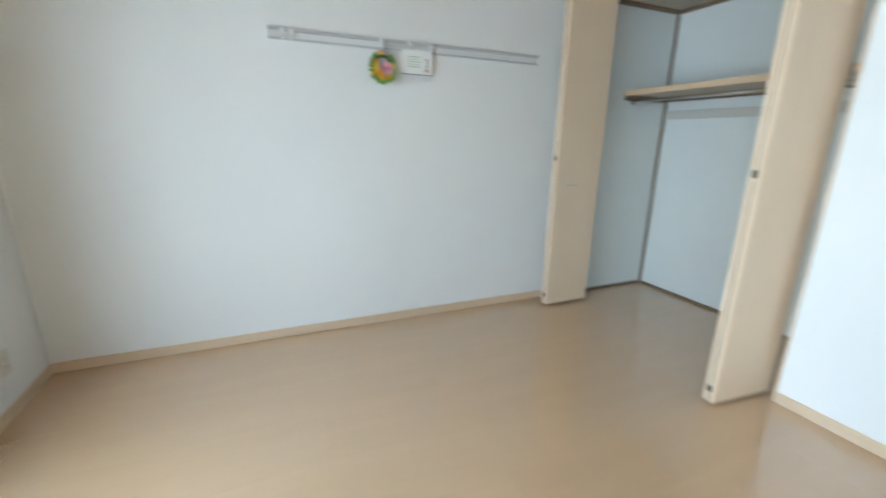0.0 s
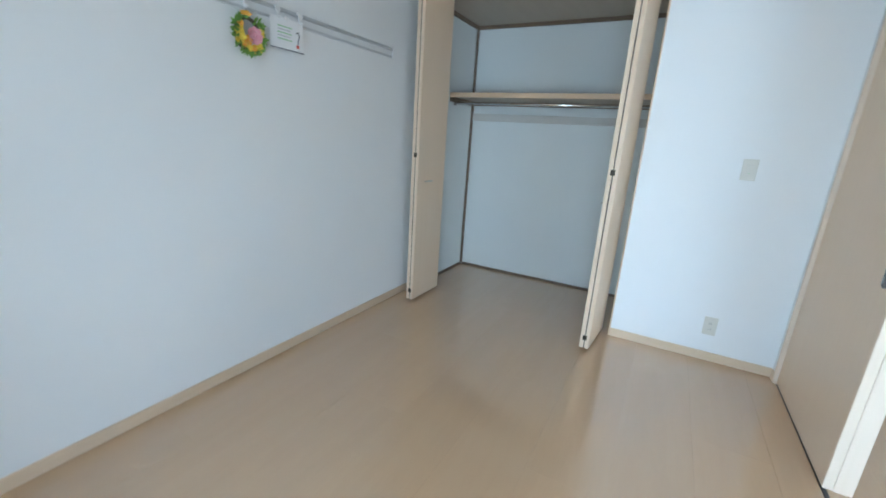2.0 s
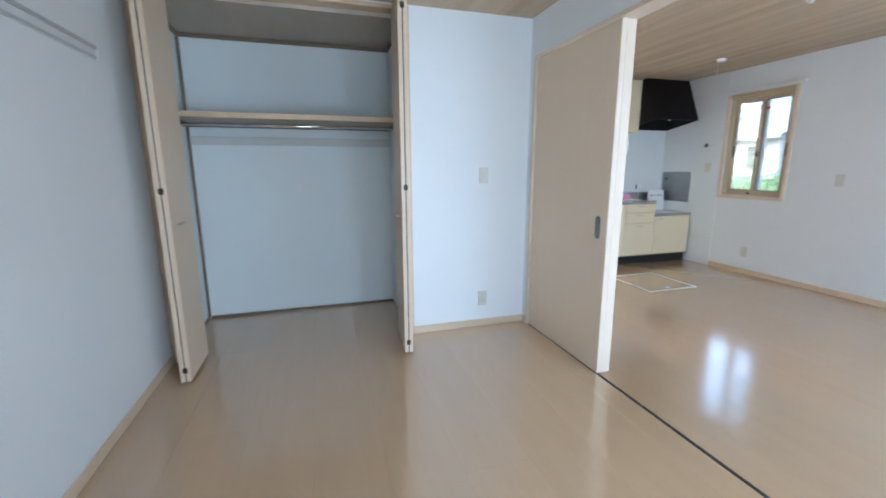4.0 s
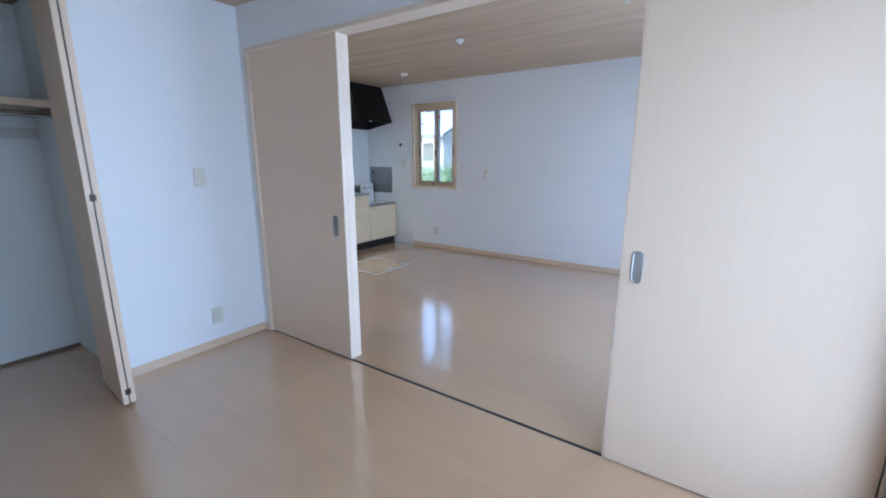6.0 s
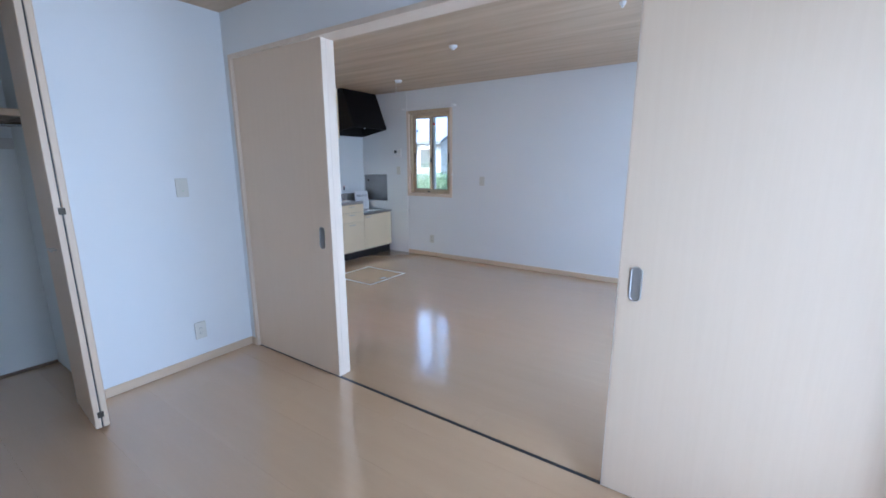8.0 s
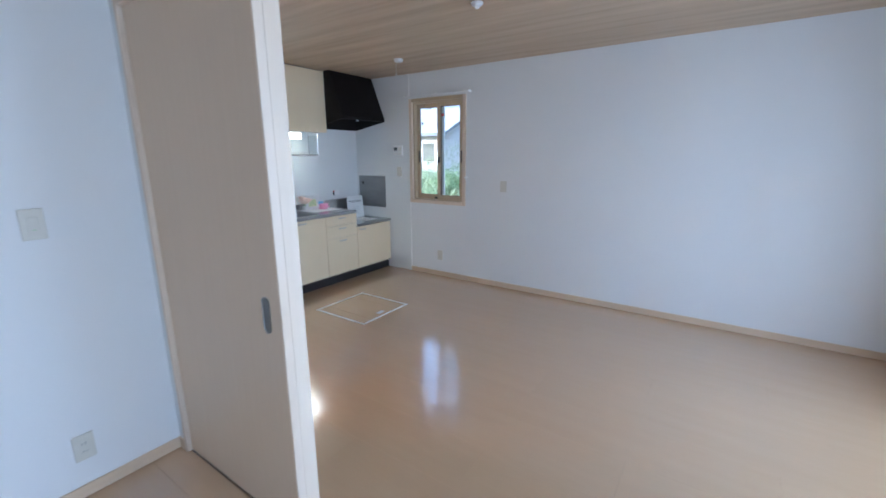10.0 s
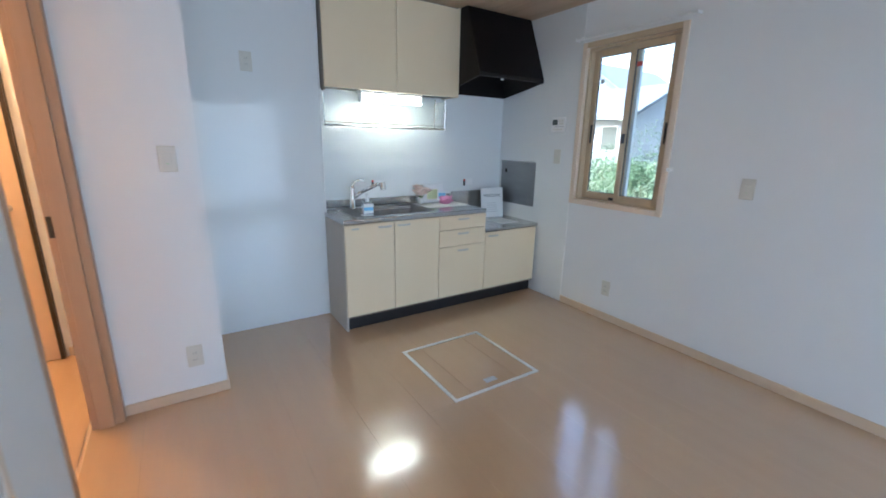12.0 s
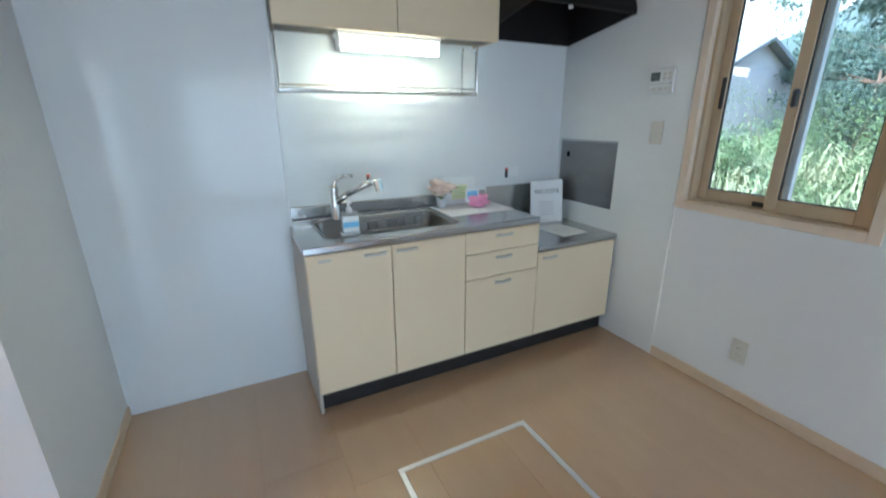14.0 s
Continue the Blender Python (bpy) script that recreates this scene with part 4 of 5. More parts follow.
bk = thing("candy_basket", "pink cellophane bundle with a blue-white packet", "basket")
b = bmesh.new()
rnd = random.Random(4)
rings = []
for r, z in ((0.030, 0.0), (0.045, 0.012), (0.052, 0.03), (0.045, 0.05), (0.058, 0.064)):
    rings.append([b.verts.new((1.735 + (r + rnd.uniform(-0.006, 0.006)) * math.cos(2 * math.pi * k / 18), -2.43 + (r + rnd.uniform(-0.008, 0.008)) * 1.2 * math.sin(2 * math.pi * k / 18), 0.8227 + z + (rnd.uniform(-0.006, 0.012) if z else 0))) for k in range(18)])
for lo, hi in zip(rings, rings[1:]):
    for k in range(18):
        b.faces.new((lo[k], lo[(k + 1) % 18], hi[(k + 1) % 18], hi[k]))
b.faces.new(rings[0])
part("wrap", b, PINK, bk, "crumpled pink wrap")
for k in range(3):
    part("bow", blossom(bmesh.new(), (1.69, -2.465 + 0.03 * k, 0.845), 0.026, 6, 20 + k), PINK, bk, "pink ribbon bow")
part("packet", block(1.73, 1.735, -2.435, -2.345, 0.850, 0.935, bevel=0.0015), PAPER, bk, "white packet")
part("packet_print", block(1.7285, 1.7298, -2.425, -2.355, 0.872, 0.918), BLUE, bk, "pale blue print")
bk.location = (0.06, -0.055, 0.0)

ws = thing("welcome_sign", "white standing sign with the word WELCOME", "sign")
part("front_board", block(-0.002, 0.002, -0.105, 0.105, 0.0, 0.245, bevel=0.0008), PAPER, ws)
part("top_curl", rod(bmesh.new(), (0.003, -0.104, 0.242), (0.003, 0.104, 0.242), 0.006, 10), PAPER, ws)
part("back_leg", slab(bmesh.new(), 0.055, 0.058, -0.075, 0.075, 0.0, 0.21), PAPER, ws, "white back leg")
part("shelf_plate", block(0.0, 0.058, -0.07, 0.07, 0.0, 0.003), PAPER, ws)
letters("WELCOME", 0.034, None, pose(-0.0026, 0, 0.182, 90, 0, -90), INK, ws, "the word WELCOME in grey capitals")
for k in range(5):
    part("print_line", block(-0.0027, -0.0021, -0.05 + 0.004 * (k % 2), 0.05, 0.045 + 0.018 * k, 0.049 + 0.018 * k), material("faint_print", (0.55, 0.55, 0.56), 0.7), ws, "unreadable printed line") if k == 0 else part("print_line", block(-0.0027, -0.0021, -0.05 + 0.004 * (k % 2), 0.05, 0.045 + 0.018 * k, 0.049 + 0.018 * k), bpy.data.materials["faint_print"], ws, "unreadable printed line")
ws.matrix_world = pose(1.83, -3.055, 0.650, 0, 7, -10) @ Matrix.Scale(1.14, 4)

pp = thing("paper_sheet", "white printed sheet lying on the low worktop", "paper")
part("sheet", block(-0.127, 0.127, -0.105, 0.105, 0.0, 0.0012), PAPER, pp)
for k in range(4):
    part("print_line", block(-0.07 + 0.03 * k, -0.064 + 0.03 * k, -0.06, 0.06, 0.0012, 0.0016), bpy.data.materials["faint_print"], pp, "unreadable printed line")
pp.matrix_world = pose(1.632, -3.004, 0.650, 0, 0, 4)

for y, z in ((-1.875, 1.005), (-2.808, 0.985)):
    hk = thing("wall_hook", "small dark red-tipped tap key on the kitchen panel", "hook", "hooks on the kitchen panel")
    part("body", block(XK - 0.018, XK - 0.0045, y - 0.008, y + 0.008, z - 0.035, z + 0.01, bevel=0.003), DARK, hk)
    part("tip", block(XK - 0.02, XK - 0.0045, y - 0.009, y + 0.009, z + 0.0102, z + 0.026, bevel=0.003), RED, hk, "red tip")

for y, z, w in ((-1.925, 1.0, 0.05), (-2.87, 0.985, 0.075)):
    solid("wall_label", block(XK - 0.0055, XK - 0.0042, y - w / 2, y + w / 2, z - 0.03, z + 0.03), PAPER, "small faint paper label on the kitchen panel", "label", "labels on the kitchen panel")

# ---- fittings on the window wall and ceiling ----
cr = thing("curtain_rail", "white double curtain rail over the window", "curtain rail")
part("rail", block(0.212, 1.092, YS + 0.058, YS + 0.070, 2.104, 2.114, bevel=0.003), WHITE, cr)
part("rail", block(0.212, 1.092, YS + 0.026, YS + 0.038, 2.108, 2.118, bevel=0.003), WHITE, cr)
for x in (0.27, 0.65, 1.04):
    part("bracket", block(x - 0.012, x + 0.012, YS, YS + 0.066, 2.1185, 2.124, bevel=0.002), WHITE, cr)
for x in (0.206, 1.092):
    part("end_cap", block(x, x + 0.006, YS + 0.02, YS + 0.077, 2.101, 2.120, bevel=0.002), WHITE, cr)
th = thing("curtain_hook", "white curtain tie-back hook beside the window", "hook")
part("base", lathe(bmesh.new(), (0, 0, 0), [(0.016, 0.0), (0.016, 0.004), (0.007, 0.008), (0.006, 0.028), (0.013, 0.030), (0.013, 0.036), (0.004, 0.038)], 18), WHITE, th, smooth=False)
th.matrix_world = pose(0.262, YS, 1.20, -90, 0, 0)
rc = thing("heater_control", "white bath-heater remote control on the wall", "control panel")
part("body", block(1.174, 1.318, YS + 0.0045, YS + 0.022, 1.443, 1.562, bevel=0.006, seg=2), WHITE, rc)
part("display", block(1.252, 1.304, YS + 0.022, YS + 0.0235, 1.502, 1.544), SCREEN, rc, "grey display")
part("display_text", block(1.264, 1.292, YS + 0.0235, YS + 0.0239, 1.520, 1.526), INK, rc, "dark digits")
for u in (1.190, 1.216):
    for k in range(2):
        part("button", block(u, u + 0.018, YS + 0.022, YS + 0.0245, 1.505 + 0.022 * k, 1.519 + 0.022 * k, bevel=0.002), PLATE, rc)
for k in range(3):
    part("button", block(1.196 + 0.036 * k, 1.218 + 0.036 * k, YS + 0.022, YS + 0.024, 1.460, 1.470, bevel=0.002), PLATE, rc)
part("flap_line", block(1.184, 1.308, YS + 0.0215, YS + 0.0228, 1.488, 1.4895), INK, rc)

for x, y, r, label in ((-0.725, -1.70, 0.038, "white round ceiling rosette"), (-2.18, -1.47, 0.022, "small white ceiling hook plate")):
    cp = thing("ceiling_rosette", label + " on the wood-grain ceiling", "ceiling fitting")
    part("plate", lathe(bmesh.new(), (x, y, ZL - 0.022), [(r * 0.5, 0.0), (r * 0.8, 0.004), (r, 0.016), (r, 0.022)], 24), WHITE, cp, smooth=False)
    part("socket", lathe(bmesh.new(), (x, y, ZL - 0.034), [(r * 0.35, 0.0), (r * 0.4, 0.003), (r * 0.4, 0.012)], 18), WHITE, cp)
sd = thing("smoke_detector", "white round smoke detector with a pull cord", "smoke detector")
part("body", lathe(bmesh.new(), (0.67, -2.60, ZL - 0.03), [(0.026, 0.0), (0.038, 0.003), (0.042, 0.015), (0.045, 0.022), (0.045, 0.03)], 28), WHITE, sd, smooth=False)
part("cord", rod(bmesh.new(), (0.705, -2.60, ZL - 0.13), (0.705, -2.60, ZL - 0.024), 0.0018, 6), WHITE, sd)
part("cord_end", rod(bmesh.new(), (0.705, -2.60, ZL - 0.155), (0.705, -2.60, ZL - 0.13), 0.006, 10), WHITE, sd)

# ---- picture rail, wreath and card in the bedroom ----
pr = thing("picture_rail", "long grey-white hook rail on the bedroom wall", "hook rail")
part("rail_back", block(-2.188, -0.450, YN - 0.010, YN, 1.757, 1.822, bevel=0.002), RAIL, pr)
part("rail_lip", block(-2.188, -0.450, YN - 0.019, YN - 0.0105, 1.800, 1.818, bevel=0.002), RAIL_LIP, pr, "satin metal lip")
part("rail_lip", block(-2.188, -0.450, YN - 0.014, YN - 0.0105, 1.760, 1.770, bevel=0.001), RAIL_LIP, pr, "satin metal lip")
for x in (-2.194, -0.450):
    part("end_cap", block(x, x + 0.006, YN - 0.021, YN, 1.754, 1.825, bevel=0.002), WHITE, pr)
for x in (-2.12, -2.075, -1.575, -1.40, -1.265):
    part("hook", tube(bmesh.new(), [(x, YN - 0.014, 1.815), (x, YN - 0.030, 1.815), (x, YN - 0.034, 1.775), (x, YN - 0.040, 1.762), (x, YN - 0.052, 1.770)], 0.006, 8), WHITE, pr)
    part("hook_cap", rod(bmesh.new(), (x, YN - 0.034, 1.80), (x, YN - 0.041, 1.80), 0.013, 14), WHITE, pr)

wr = thing("flower_wreath", "small wreath of yellow, orange and pink artificial flowers", "wreath")
WX, WZ, WY = -1.572, 1.645, YN - 0.038
b = bmesh.new()
pts = [(WX + 0.062 * math.cos(2 * math.pi * k / 28), WY, WZ + 0.072 * math.sin(2 * math.pi * k / 28)) for k in range(29)]
tube(b, pts, 0.009, 8)
part("ring", b, VINE, wr, "dark vine ring")
part("loop", tube(bmesh.new(), [(WX, WY, WZ + 0.072), (WX, WY, 1.757)], 0.0012, 6), VINE, wr)
part("bow", blossom(bmesh.new(), (WX - 0.012, WY - 0.012, WZ + 0.078), 0.03, 6, 40), ORANGE, wr, "orange ribbon bow")
for k, (a, rr, mat, sz) in enumerate(((200, 1.0, YELLOW, 0.032), (225, 0.95, ORANGE, 0.020), (255, 0.9, YELLOW, 0.022), (285, 0.95, ORANGE, 0.022), (310, 1.0, YELLOW, 0.028), (175, 0.95, YELLOW, 0.026),
                                      (150, 1.0, ORANGE, 0.022), (345, 0.30, PINK_PETAL, 0.044), (235, 0.55, ORANGE, 0.026), (10, 1.0, YELLOW, 0.022))):
    p = (WX + 0.062 * rr * math.cos(radians(a)), WY - 0.016, WZ + 0.072 * rr * math.sin(radians(a)))
    fl = blossom(bmesh.new(), (0, 0, 0), sz, 8, 50 + k)
    bmesh.ops.transform(fl, matrix=pose(*p, 90, 0, 0), verts=fl.verts)
    part("blossom", fl, mat, wr, "small artificial blossom")
b = bmesh.new()
rnd = random.Random(9)
for k in range(170):
    a = radians(rnd.uniform(120, 420))
    c = Vector((WX + 0.066 * math.cos(a), WY - rnd.uniform(-0.004, 0.034), WZ + 0.076 * math.sin(a)))
    d = Vector((math.cos(a + rnd.uniform(-1.2, 1.2)), rnd.uniform(-0.6, 0.1), math.sin(a + rnd.uniform(-1.2, 1.2)))).normalized() * rnd.uniform(0.02, 0.038)
    s = d.cross(Vector((0, 1, 0.3))).normalized() * 0.007
    b.faces.new([b.verts.new(q) for q in (c, c + d * 0.5 + s, c + d, c + d * 0.5 - s)])
tagged(part("leaves", b, LEAF, wr, "green artificial leaves"), kind="stuff")
wr.scale = (0.92, 0.92, 0.92)
wr.location = (0.08 * WX, 0.08 * WY, 0.08 * (WZ + 0.112))

ca = thing("hanging_card", "white printed card hung from the hook rail", "card")
part("card", block(-1.400, -1.203, YN - 0.0460, YN - 0.0440, 1.632, 1.768), PAPER, ca)
part("frame_edge", block(-1.402, -1.201, YN - 0.0475, YN - 0.0425, 1.628, 1.6325), INK, ca, "grey lower edge")
for k in range(5):
    part("print_line", block(-1.360, -1.275 - 0.008 * (k % 2), YN - 0.0468, YN - 0.0462, 1.672 + 0.014 * k, 1.676 + 0.014 * k), bpy.data.materials["faint_print"] if k % 2 else GREEN_INK, ca, "unreadable printed line")
part("motif", tube(bmesh.new(), [(-1.247, YN - 0.0465, 1.715), (-1.235, YN - 0.0465, 1.720), (-1.227, YN - 0.0465, 1.705), (-1.237, YN - 0.0465, 1.680), (-1.237, YN - 0.0465, 1.660)], 0.003, 6), INK, ca, "small dark ribbon motif")
part("motif_tip", block(-1.247, -1.231, YN - 0.0472, YN - 0.0462, 1.648, 1.662), RED, ca)
part("clip", block(-1.310, -1.287, YN - 0.0500, YN - 0.0400, 1.755, 1.775, bevel=0.002), WHITE, ca)
ca.location = (-0.055, 0.0, 0.0)

# ---- underfloor hatch ----
H0, H1, G0, G1 = 0.324, 0.957, -2.240, -1.625
ht = thing("floor_hatch", "underfloor storage hatch with a pale metal frame", "floor hatch")
for x0, x1, y0, y1 in ((H0, H0 + 0.022, G0, G1), (H1 - 0.022, H1, G0, G1), (H0 + 0.022, H1 - 0.022, G0, G0 + 0.022), (H0 + 0.022, H1 - 0.022, G1 - 0.022, G1)):
    part("frame_bar", block(x0, x1, y0, y1, -0.012, 0.002, bevel=0.001), HATCH, ht)
for k, (y0, y1) in enumerate(((G0 + 0.023, -2.085), (-2.0845, -1.7545), (-1.754, G1 - 0.023))):
    part("lid_plank", block(H0 + 0.023, H1 - 0.023, y0, y1, -0.012, 0.0003, bevel=0.0008), FLOOR, ht)
lf = part("lift_ring", block(0.385, 0.425, -1.965, -1.885, 0.0005, 0.0022, bevel=0.0008), RAIL_LIP, ht, "grey lift handle")

# ---- outside the window ----
b = bmesh.new()
slab(b, -150, 150, -300, 150, -1.2, -0.55)
tagged(new("ground", finish("ground", b, GROUND)), "rough weedy ground behind the house", "ground", kind="structure")


def leaves(bm, rnd, spots, size, long=1.0, droop=0.0):
    """Adds a pointed leaf of two triangles' fold at every spot, turned at random."""
    for c in spots:
        d = Vector((rnd.gauss(0, 1), rnd.gauss(0, 1), rnd.gauss(0, 0.7) - droop)).normalized()
        s = d.cross(Vector((rnd.gauss(0, 1), rnd.gauss(0, 1), rnd.gauss(0, 1)))).normalized()
        n = rnd.uniform(0.6, 1.3) * size
        c = Vector(c)
        q = [bm.verts.new(p) for p in (c, c + d * n * 0.5 * long + s * n * 0.24, c + d * n * long, c + d * n * 0.5 * long - s * n * 0.24)]
        bm.faces.new(q)


def blades(bm, rnd, x, y, z, tall, n):
    """Adds a tuft of arching blades."""
    for _ in range(n):
        a, h = rnd.uniform(0, 2 * math.pi), tall * rnd.uniform(0.6, 1.15)
        out = Vector((math.cos(a), math.sin(a), 0))
        side = Vector((-out.y, out.x, 0)) * rnd.uniform(0.005, 0.012)
        lean = rnd.uniform(0.15, 0.6) * h
        p0 = Vector((x + rnd.uniform(-0.12, 0.12), y + rnd.uniform(-0.12, 0.12), z))
        pts = [p0, p0 + out * lean * 0.25 + Vector((0, 0, h * 0.55)), p0 + out * lean * 0.7 + Vector((0, 0, h * 0.92)), p0 + out * lean * 1.25 + Vector((0, 0, h * 0.82))]
        w = (0.8, 1.0, 0.8, 0.05)
        v = [(bm.verts.new(p + side * k), bm.verts.new(p - side * k)) for p, k in zip(pts, w)]
        for (a0, a1), (c0, c1) in zip(v, v[1:]):
            bm.faces.new((a0, a1, c1, c0))


rnd = random.Random(11)
b = bmesh.new()
for _ in range(900):
    y = rnd.uniform(-11.5, -5.6)
    x = rnd.uniform(0.0, 3.2) + (-y - 3.25) * rnd.uniform(0.05, 0.85)
    blades(b, rnd, x, y, -0.55, rnd.uniform(0.9, 1.5) * (1.0 if y < -7 else 0.8), 14)
tagged(new("tall_grass", finish("tall_grass", b, BLADE)), "pale green tall bamboo grass behind the house", "grass", kind="stuff")


def shrub(x, y, r, h, seed, mat=BUSH, count=6500, size=0.040):
    s = thing("shrub", "dense green leafy shrub among the tall grass", "shrub", "shrubs outside")
    q = random.Random(seed)
    bm = bmesh.new()
    for k in range(7):
        a = q.uniform(0, 6.28)
        rod(bm, (x, y, -0.56), (x + r * 0.6 * math.cos(a), y + r * 0.6 * math.sin(a), -0.55 + h * q.uniform(0.5, 0.85)), 0.018, 6, 0.006)
    part("stems", bm, BARK, s)
    bm = bmesh.new()
    lumps = [(q.uniform(-0.6, 0.6) * r, q.uniform(-0.6, 0.6) * r, q.uniform(0.25, 0.85) * h, q.uniform(0.3, 0.5) * r) for _ in range(11)]
    spots = []
    for _ in range(count):
        lx, ly, lz, lr = q.choice(lumps)
        d = Vector((q.gauss(0, 1), q.gauss(0, 1), q.gauss(0, 1))).normalized() * lr * q.uniform(0.55, 1.1)
        spots.append((x + lx + d.x, y + ly + d.y, max(-0.5, -0.55 + lz + d.z)))
    leaves(bm, q, spots, size, 1.5, 0.3)
    tagged(part("foliage", bm, mat, s), kind="stuff")


for k, (x, y, r, h) in enumerate(((3.4, -7.6, 0.9, 1.75), (2.2, -7.2, 0.8, 1.3), (4.9, -8.8, 1.0, 1.7), (2.9, -9.6, 1.2, 2.3), (6.4, -10.4, 1.2, 1.9), (1.3, -8.4, 1.0, 1.9), (4.2, -11.2, 1.4, 2.4), (8.2, -11.6, 1.3, 1.8))):
    shrub(x, y, r, h, 100 + k)


def tree(x, y, h, r, seed, label, base=0.16, count=2600, low=0.35, size=0.058):
    t = thing("tree", label, "tree", "trees outside")
    q = random.Random(seed)
    bm = bmesh.new()
    p, rad = Vector((x, y, -0.58)), base
    trunk = [p]
    for k in range(6):
        p2 = p + Vector((q.uniform(-0.12, 0.12), q.uniform(-0.12, 0.12), h * 0.13))
        rod(bm, p, p2, rad, 10, rad * 0.86)
        p, rad = p2, rad * 0.86
        trunk.append(p)
    part("trunk", bm, BARK, t)
    bm = bmesh.new()
    tips = []
    for k in range(22):
        s = q.choice(trunk[4 if low > 0.3 else 1:])
        a = q.uniform(0, 6.28)
        e = s + Vector((math.cos(a) * r * q.uniform(0.5, 1.0), math.sin(a) * r * q.uniform(0.5, 1.0), h * q.uniform(0.02, 0.28)))
        m = (s + e) / 2 + Vector((0, 0, h * 0.05))
        rod(bm, s, m, 0.045, 7, 0.03)
        rod(bm, m, e, 0.03, 7, 0.010)
        tips += [m, e, (m + e) / 2]
    part("limbs", bm, BARK, t)
    bm = bmesh.new()
    spots = []
    clumps = []
    for c in tips:
        for _ in range(8):
            clumps.append((c + Vector((q.gauss(0, 0.5), q.gauss(0, 0.5), q.gauss(0, 0.3))) * r * 0.36, q.uniform(0.05, 0.12) * r))
    for _ in range(count):
        c, w = q.choice(clumps)
        spots.append(c + Vector((q.gauss(0, 0.6), q.gauss(0, 0.6), q.gauss(0, 0.35))) * w)
    leaves(bm, q, spots, size, 1.5, 0.5)
    tagged(part("crown", bm, TREE, t), kind="stuff")


tree(1.6, -10.2, 5.7, 3.0, 1, "dark green broadleaf tree behind the shrubs", count=62000, size=0.075)
tree(1.7, -13.6, 6.8, 3.6, 7, "dark green broadleaf tree behind the shrubs", count=52000, size=0.075)
tree(-0.5, -7.6, 6.4, 2.9, 11, "dark green broadleaf tree beside the house", count=42000, size=0.07)
tree(1.2, -19.5, 6.4, 2.6, 2, "dark green tree at the foot of the hill", count=16000, low=0.1, size=0.09)
for k, (x, y, h, r) in enumerate(((5.4, -19.0, 3.6, 2.6), (9.6, -31.0, 6.0, 3.2), (12.0, -33.0, 6.4, 3.4), (7.2, -27.0, 5.0, 3.2), (15.5, -34.0, 6.2, 3.4))):
    tree(x, y, h, r, 20 + k, "dark green tree at the foot of the hill", count=16000, low=0.1, size=0.11)


def house(x0, x1, y0, y1, eave, ridge, wall, label, windows, along="y"):
    """A gabled house; along: the axis on which its ridge runs."""
    h = thing("house", label, "house", "neighbouring houses")
    b = bmesh.new()
    slab(b, x0, x1, y0, y1, -0.6, eave)
    a0, a1, c0, c1 = (x0, x1, y0, y1) if along == "y" else (y0, y1, x0, x1)

    def turn(u, v, z):
        return (u, v, z) if along == "y" else (v, u, z)
    m = (a0 + a1) / 2
    for c in (c1, c0):
        b.faces.new([b.verts.new(turn(*p)) for p in ((a0, c, eave), (a1, c, eave), (m, c, ridge))])
    part("wall", b, wall, h)
    drop = (ridge - eave) * 0.45 / (m - a0)
    for side, out in ((a0, -0.45), (a1, 0.45)):
        b = bmesh.new()
        p = [(m, c1 + 0.3, ridge + 0.1), (side + out, c1 + 0.3, eave - drop + 0.1), (side + out, c0 - 0.3, eave - drop + 0.1), (m, c0 - 0.3, ridge + 0.1)]
        up = [b.verts.new(turn(*v)) for v in p]
        dn = [b.verts.new(turn(v[0], v[1], v[2] - 0.12)) for v in p]
        b.faces.new(up)
        b.faces.new(list(reversed(dn)))
        for k in range(4):
            b.faces.new((up[k], up[(k + 1) % 4], dn[(k + 1) % 4], dn[k]))
        part("roof", b, SLATE, h, "blue-grey roof slope")
    for wx0, wx1, wz0, wz1 in windows:
        w = part("window", block(wx0 - 0.05, wx1 + 0.05, y1 + 0.002, y1 + 0.05, wz0 - 0.05, wz1 + 0.05, bevel=0.01), ALU, h, "aluminium-framed window")
        part("pane", block(wx0, wx1, y1 + 0.05, y1 + 0.056, wz0, wz1), SCREEN, w, "dark glass pane")


house(7.8, 12.4, -19.0, -14.0, 2.45, 3.55, ASH, "pale grey weatherboard house with a blue-grey roof", ((8.3, 8.9, 1.2, 2.0), (10.0, 11.0, 0.9, 2.0)), "x")
house(12.2, 17.4, -26.0, -20.0, 3.8, 5.6, SIDING, "blue-grey clad house behind the white one", ((12.9, 13.9, 2.2, 3.2), (15.2, 16.2, 2.2, 3.2)))

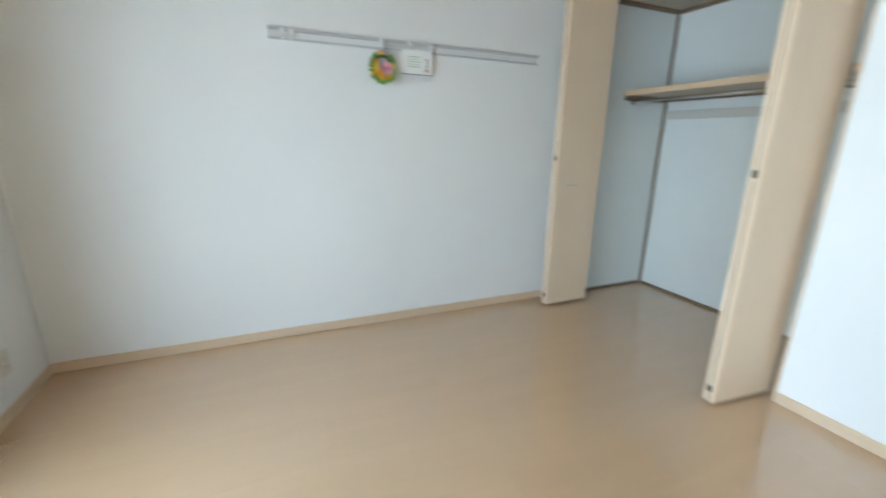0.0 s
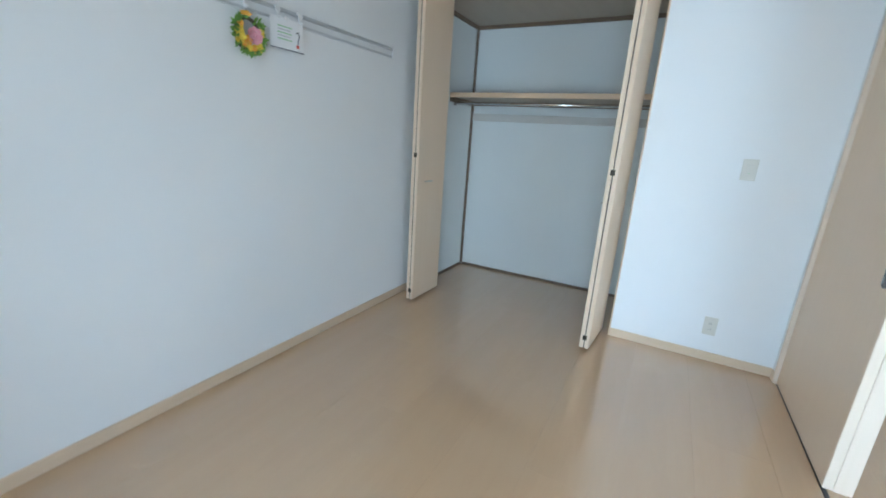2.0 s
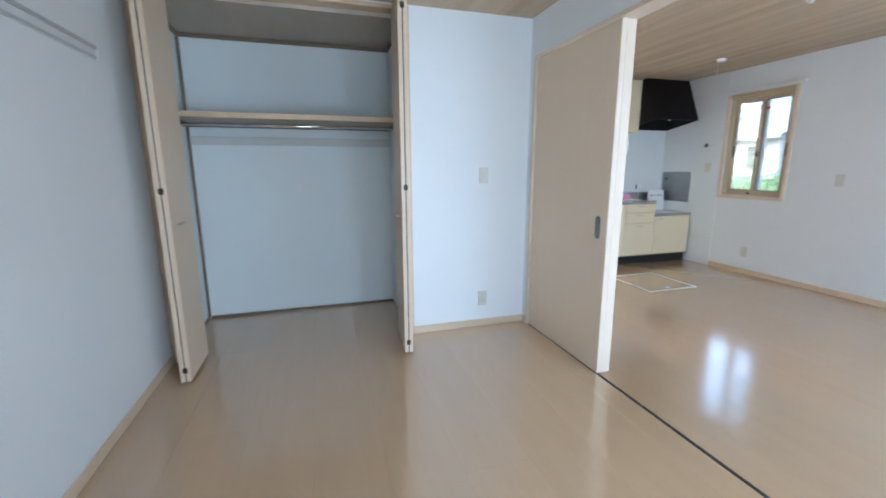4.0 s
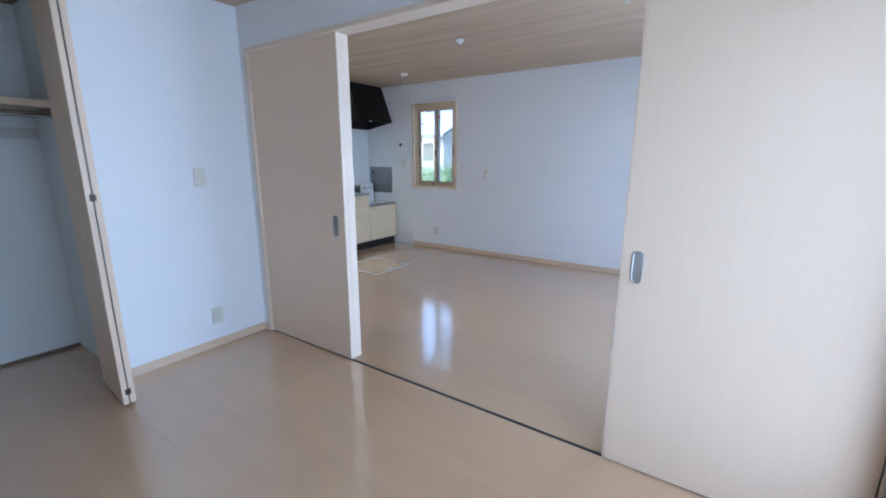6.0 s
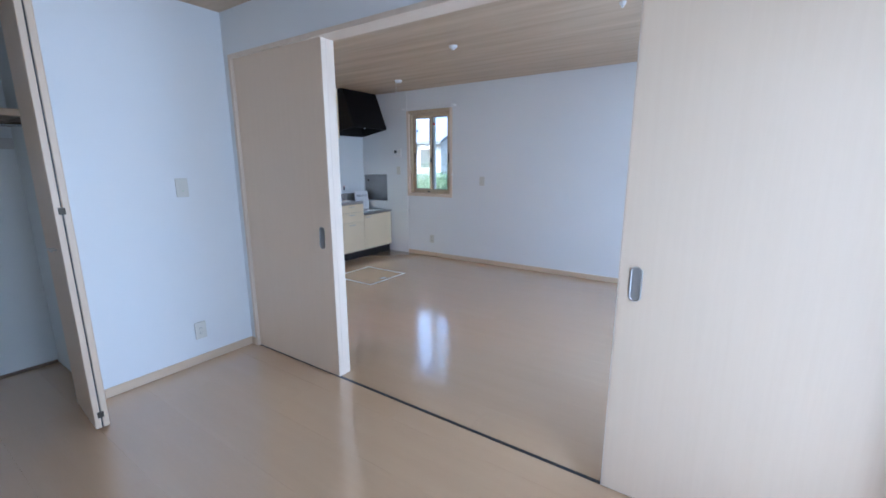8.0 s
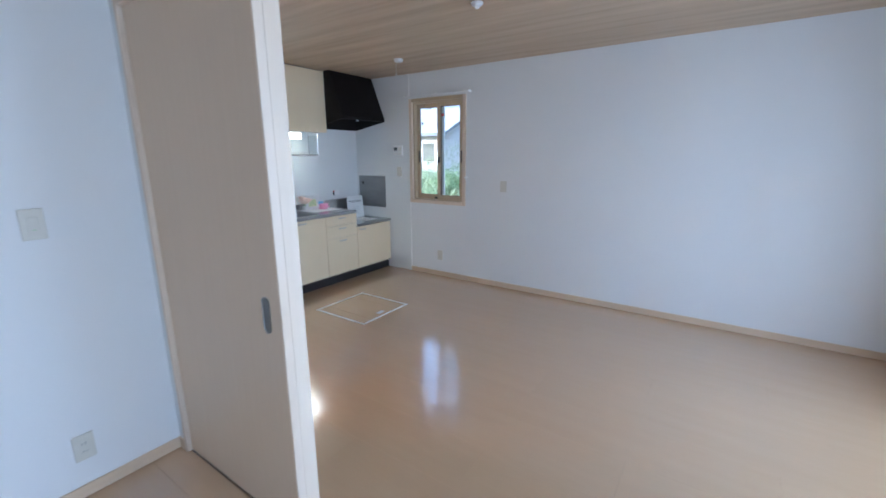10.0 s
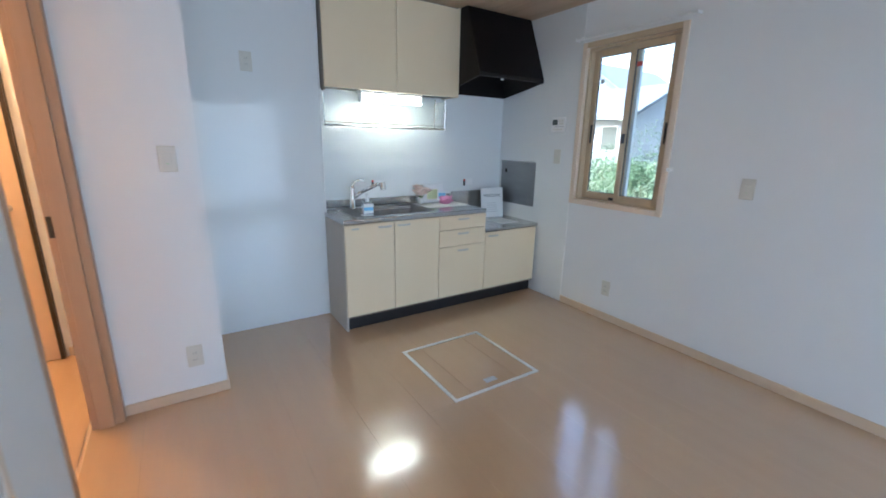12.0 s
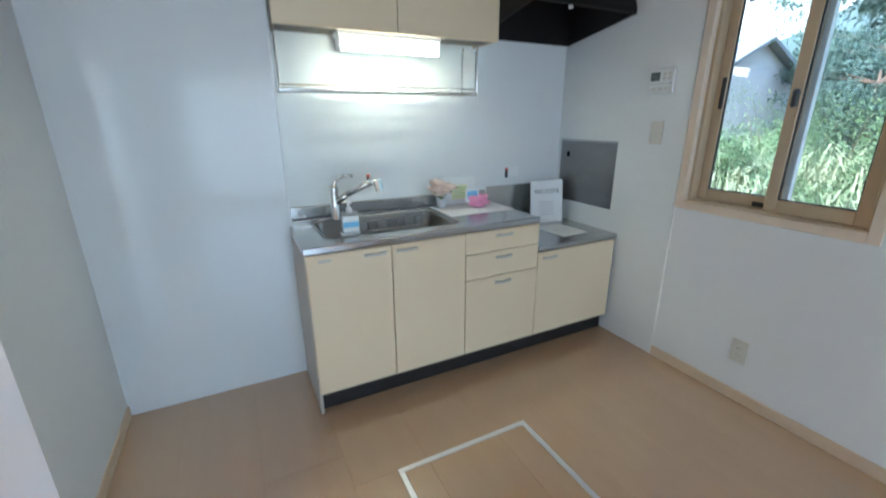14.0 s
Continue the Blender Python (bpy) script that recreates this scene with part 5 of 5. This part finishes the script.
# wooded hill in the distance
b = bmesh.new()
rnd = random.Random(3)
rows = []
for j in range(9):
    row = []
    for k in range(61):
        x = -60 + 2.4 * k
        f = j / 8
        top = (13.5 if x < 20 else max(11.5, 13.5 - (x - 20) * 0.4)) + 1.2 * math.sin(x * 0.31) + 0.7 * math.sin(x * 0.83)
        row.append(b.verts.new((x, -52 - 14 * f, -0.7 + top * math.sin(f * math.pi / 2) + (rnd.uniform(-0.7, 0.7) if j else 0))))
    rows.append(row)
for lo, hi in zip(rows, rows[1:]):
    for k in range(60):
        b.faces.new((lo[k], lo[k + 1], hi[k + 1], hi[k]))
tagged(new("backdrop_hill", finish("backdrop_hill", b, FAR)), "low wooded hill in the distance", "hill", kind="structure")

# ---- floor ----
sub = structure("floor", block(XW, XK + 0.1, YS, YN, -0.10, -0.0125), BASE, "beige wood plank flooring with a soft shine", "floor")
# one bevelled plank, shared by alike pieces
PLANKS = {}


def plank(x0, x1, y0, y1):
    size = (round(x1 - x0, 3), round(y1 - y0, 3))
    if size not in PLANKS:
        bm = block(-size[0] / 2 + 0.0001, size[0] / 2 - 0.0001, -size[1] / 2 + 0.0001, size[1] / 2 - 0.0001, -0.012, 0.0, bevel=0.0003)
        PLANKS[size] = finish("plank", bm, FLOOR)
    ob = new("plank", PLANKS[size])
    ob.location = ((x0 + x1) / 2, (y0 + y1) / 2, 0)
    ob.parent = sub


def lay(x0, x1, y0, y1, origin, first):
    """Planks along x between the bounds, 0.303 wide and 1.818 long, staggered by rows."""
    k = math.floor((y0 - origin) / 0.303)
    while origin + k * 0.303 < y1 - 1e-6:
        a, c = max(y0, origin + k * 0.303), min(y1, origin + (k + 1) * 0.303)
        x = x0 + first - 1.818 + (0.606 * (k % 3))
        while x < x1 - 1e-6:
            u, v = max(x0, x), min(x1, x + 1.818)
            if v - u > 0.01 and c - a > 0.005:
                # leave the hatch free
                if u < H1 and v > H0 and a < G1 and c > G0:
                    for p0, p1, q0, q1 in ((u, H0, a, c), (H1, v, a, c), (max(u, H0), min(v, H1), G1, c), (max(u, H0), min(v, H1), a, G0)):
                        if p1 - p0 > 0.005 and q1 - q0 > 0.005:
                            plank(p0, p1, q0, q1)
                else:
                    plank(u, v, a, c)
            x += 1.818
        k += 1


lay(XW, 0.0, -0.0115, YN, 1.045, 0.70)
lay(0.0, CB, CY0 - 0.005, CY1 + 0.005, 1.045, -1.0)
lay(XW, XK, YS, -0.030, -1.754, 0.30)
lay(0.10, XK, -0.0115, 0.872, -1.754, 0.90)
lay(0.94, XK, 0.872, 1.0, -1.754, 0.90)
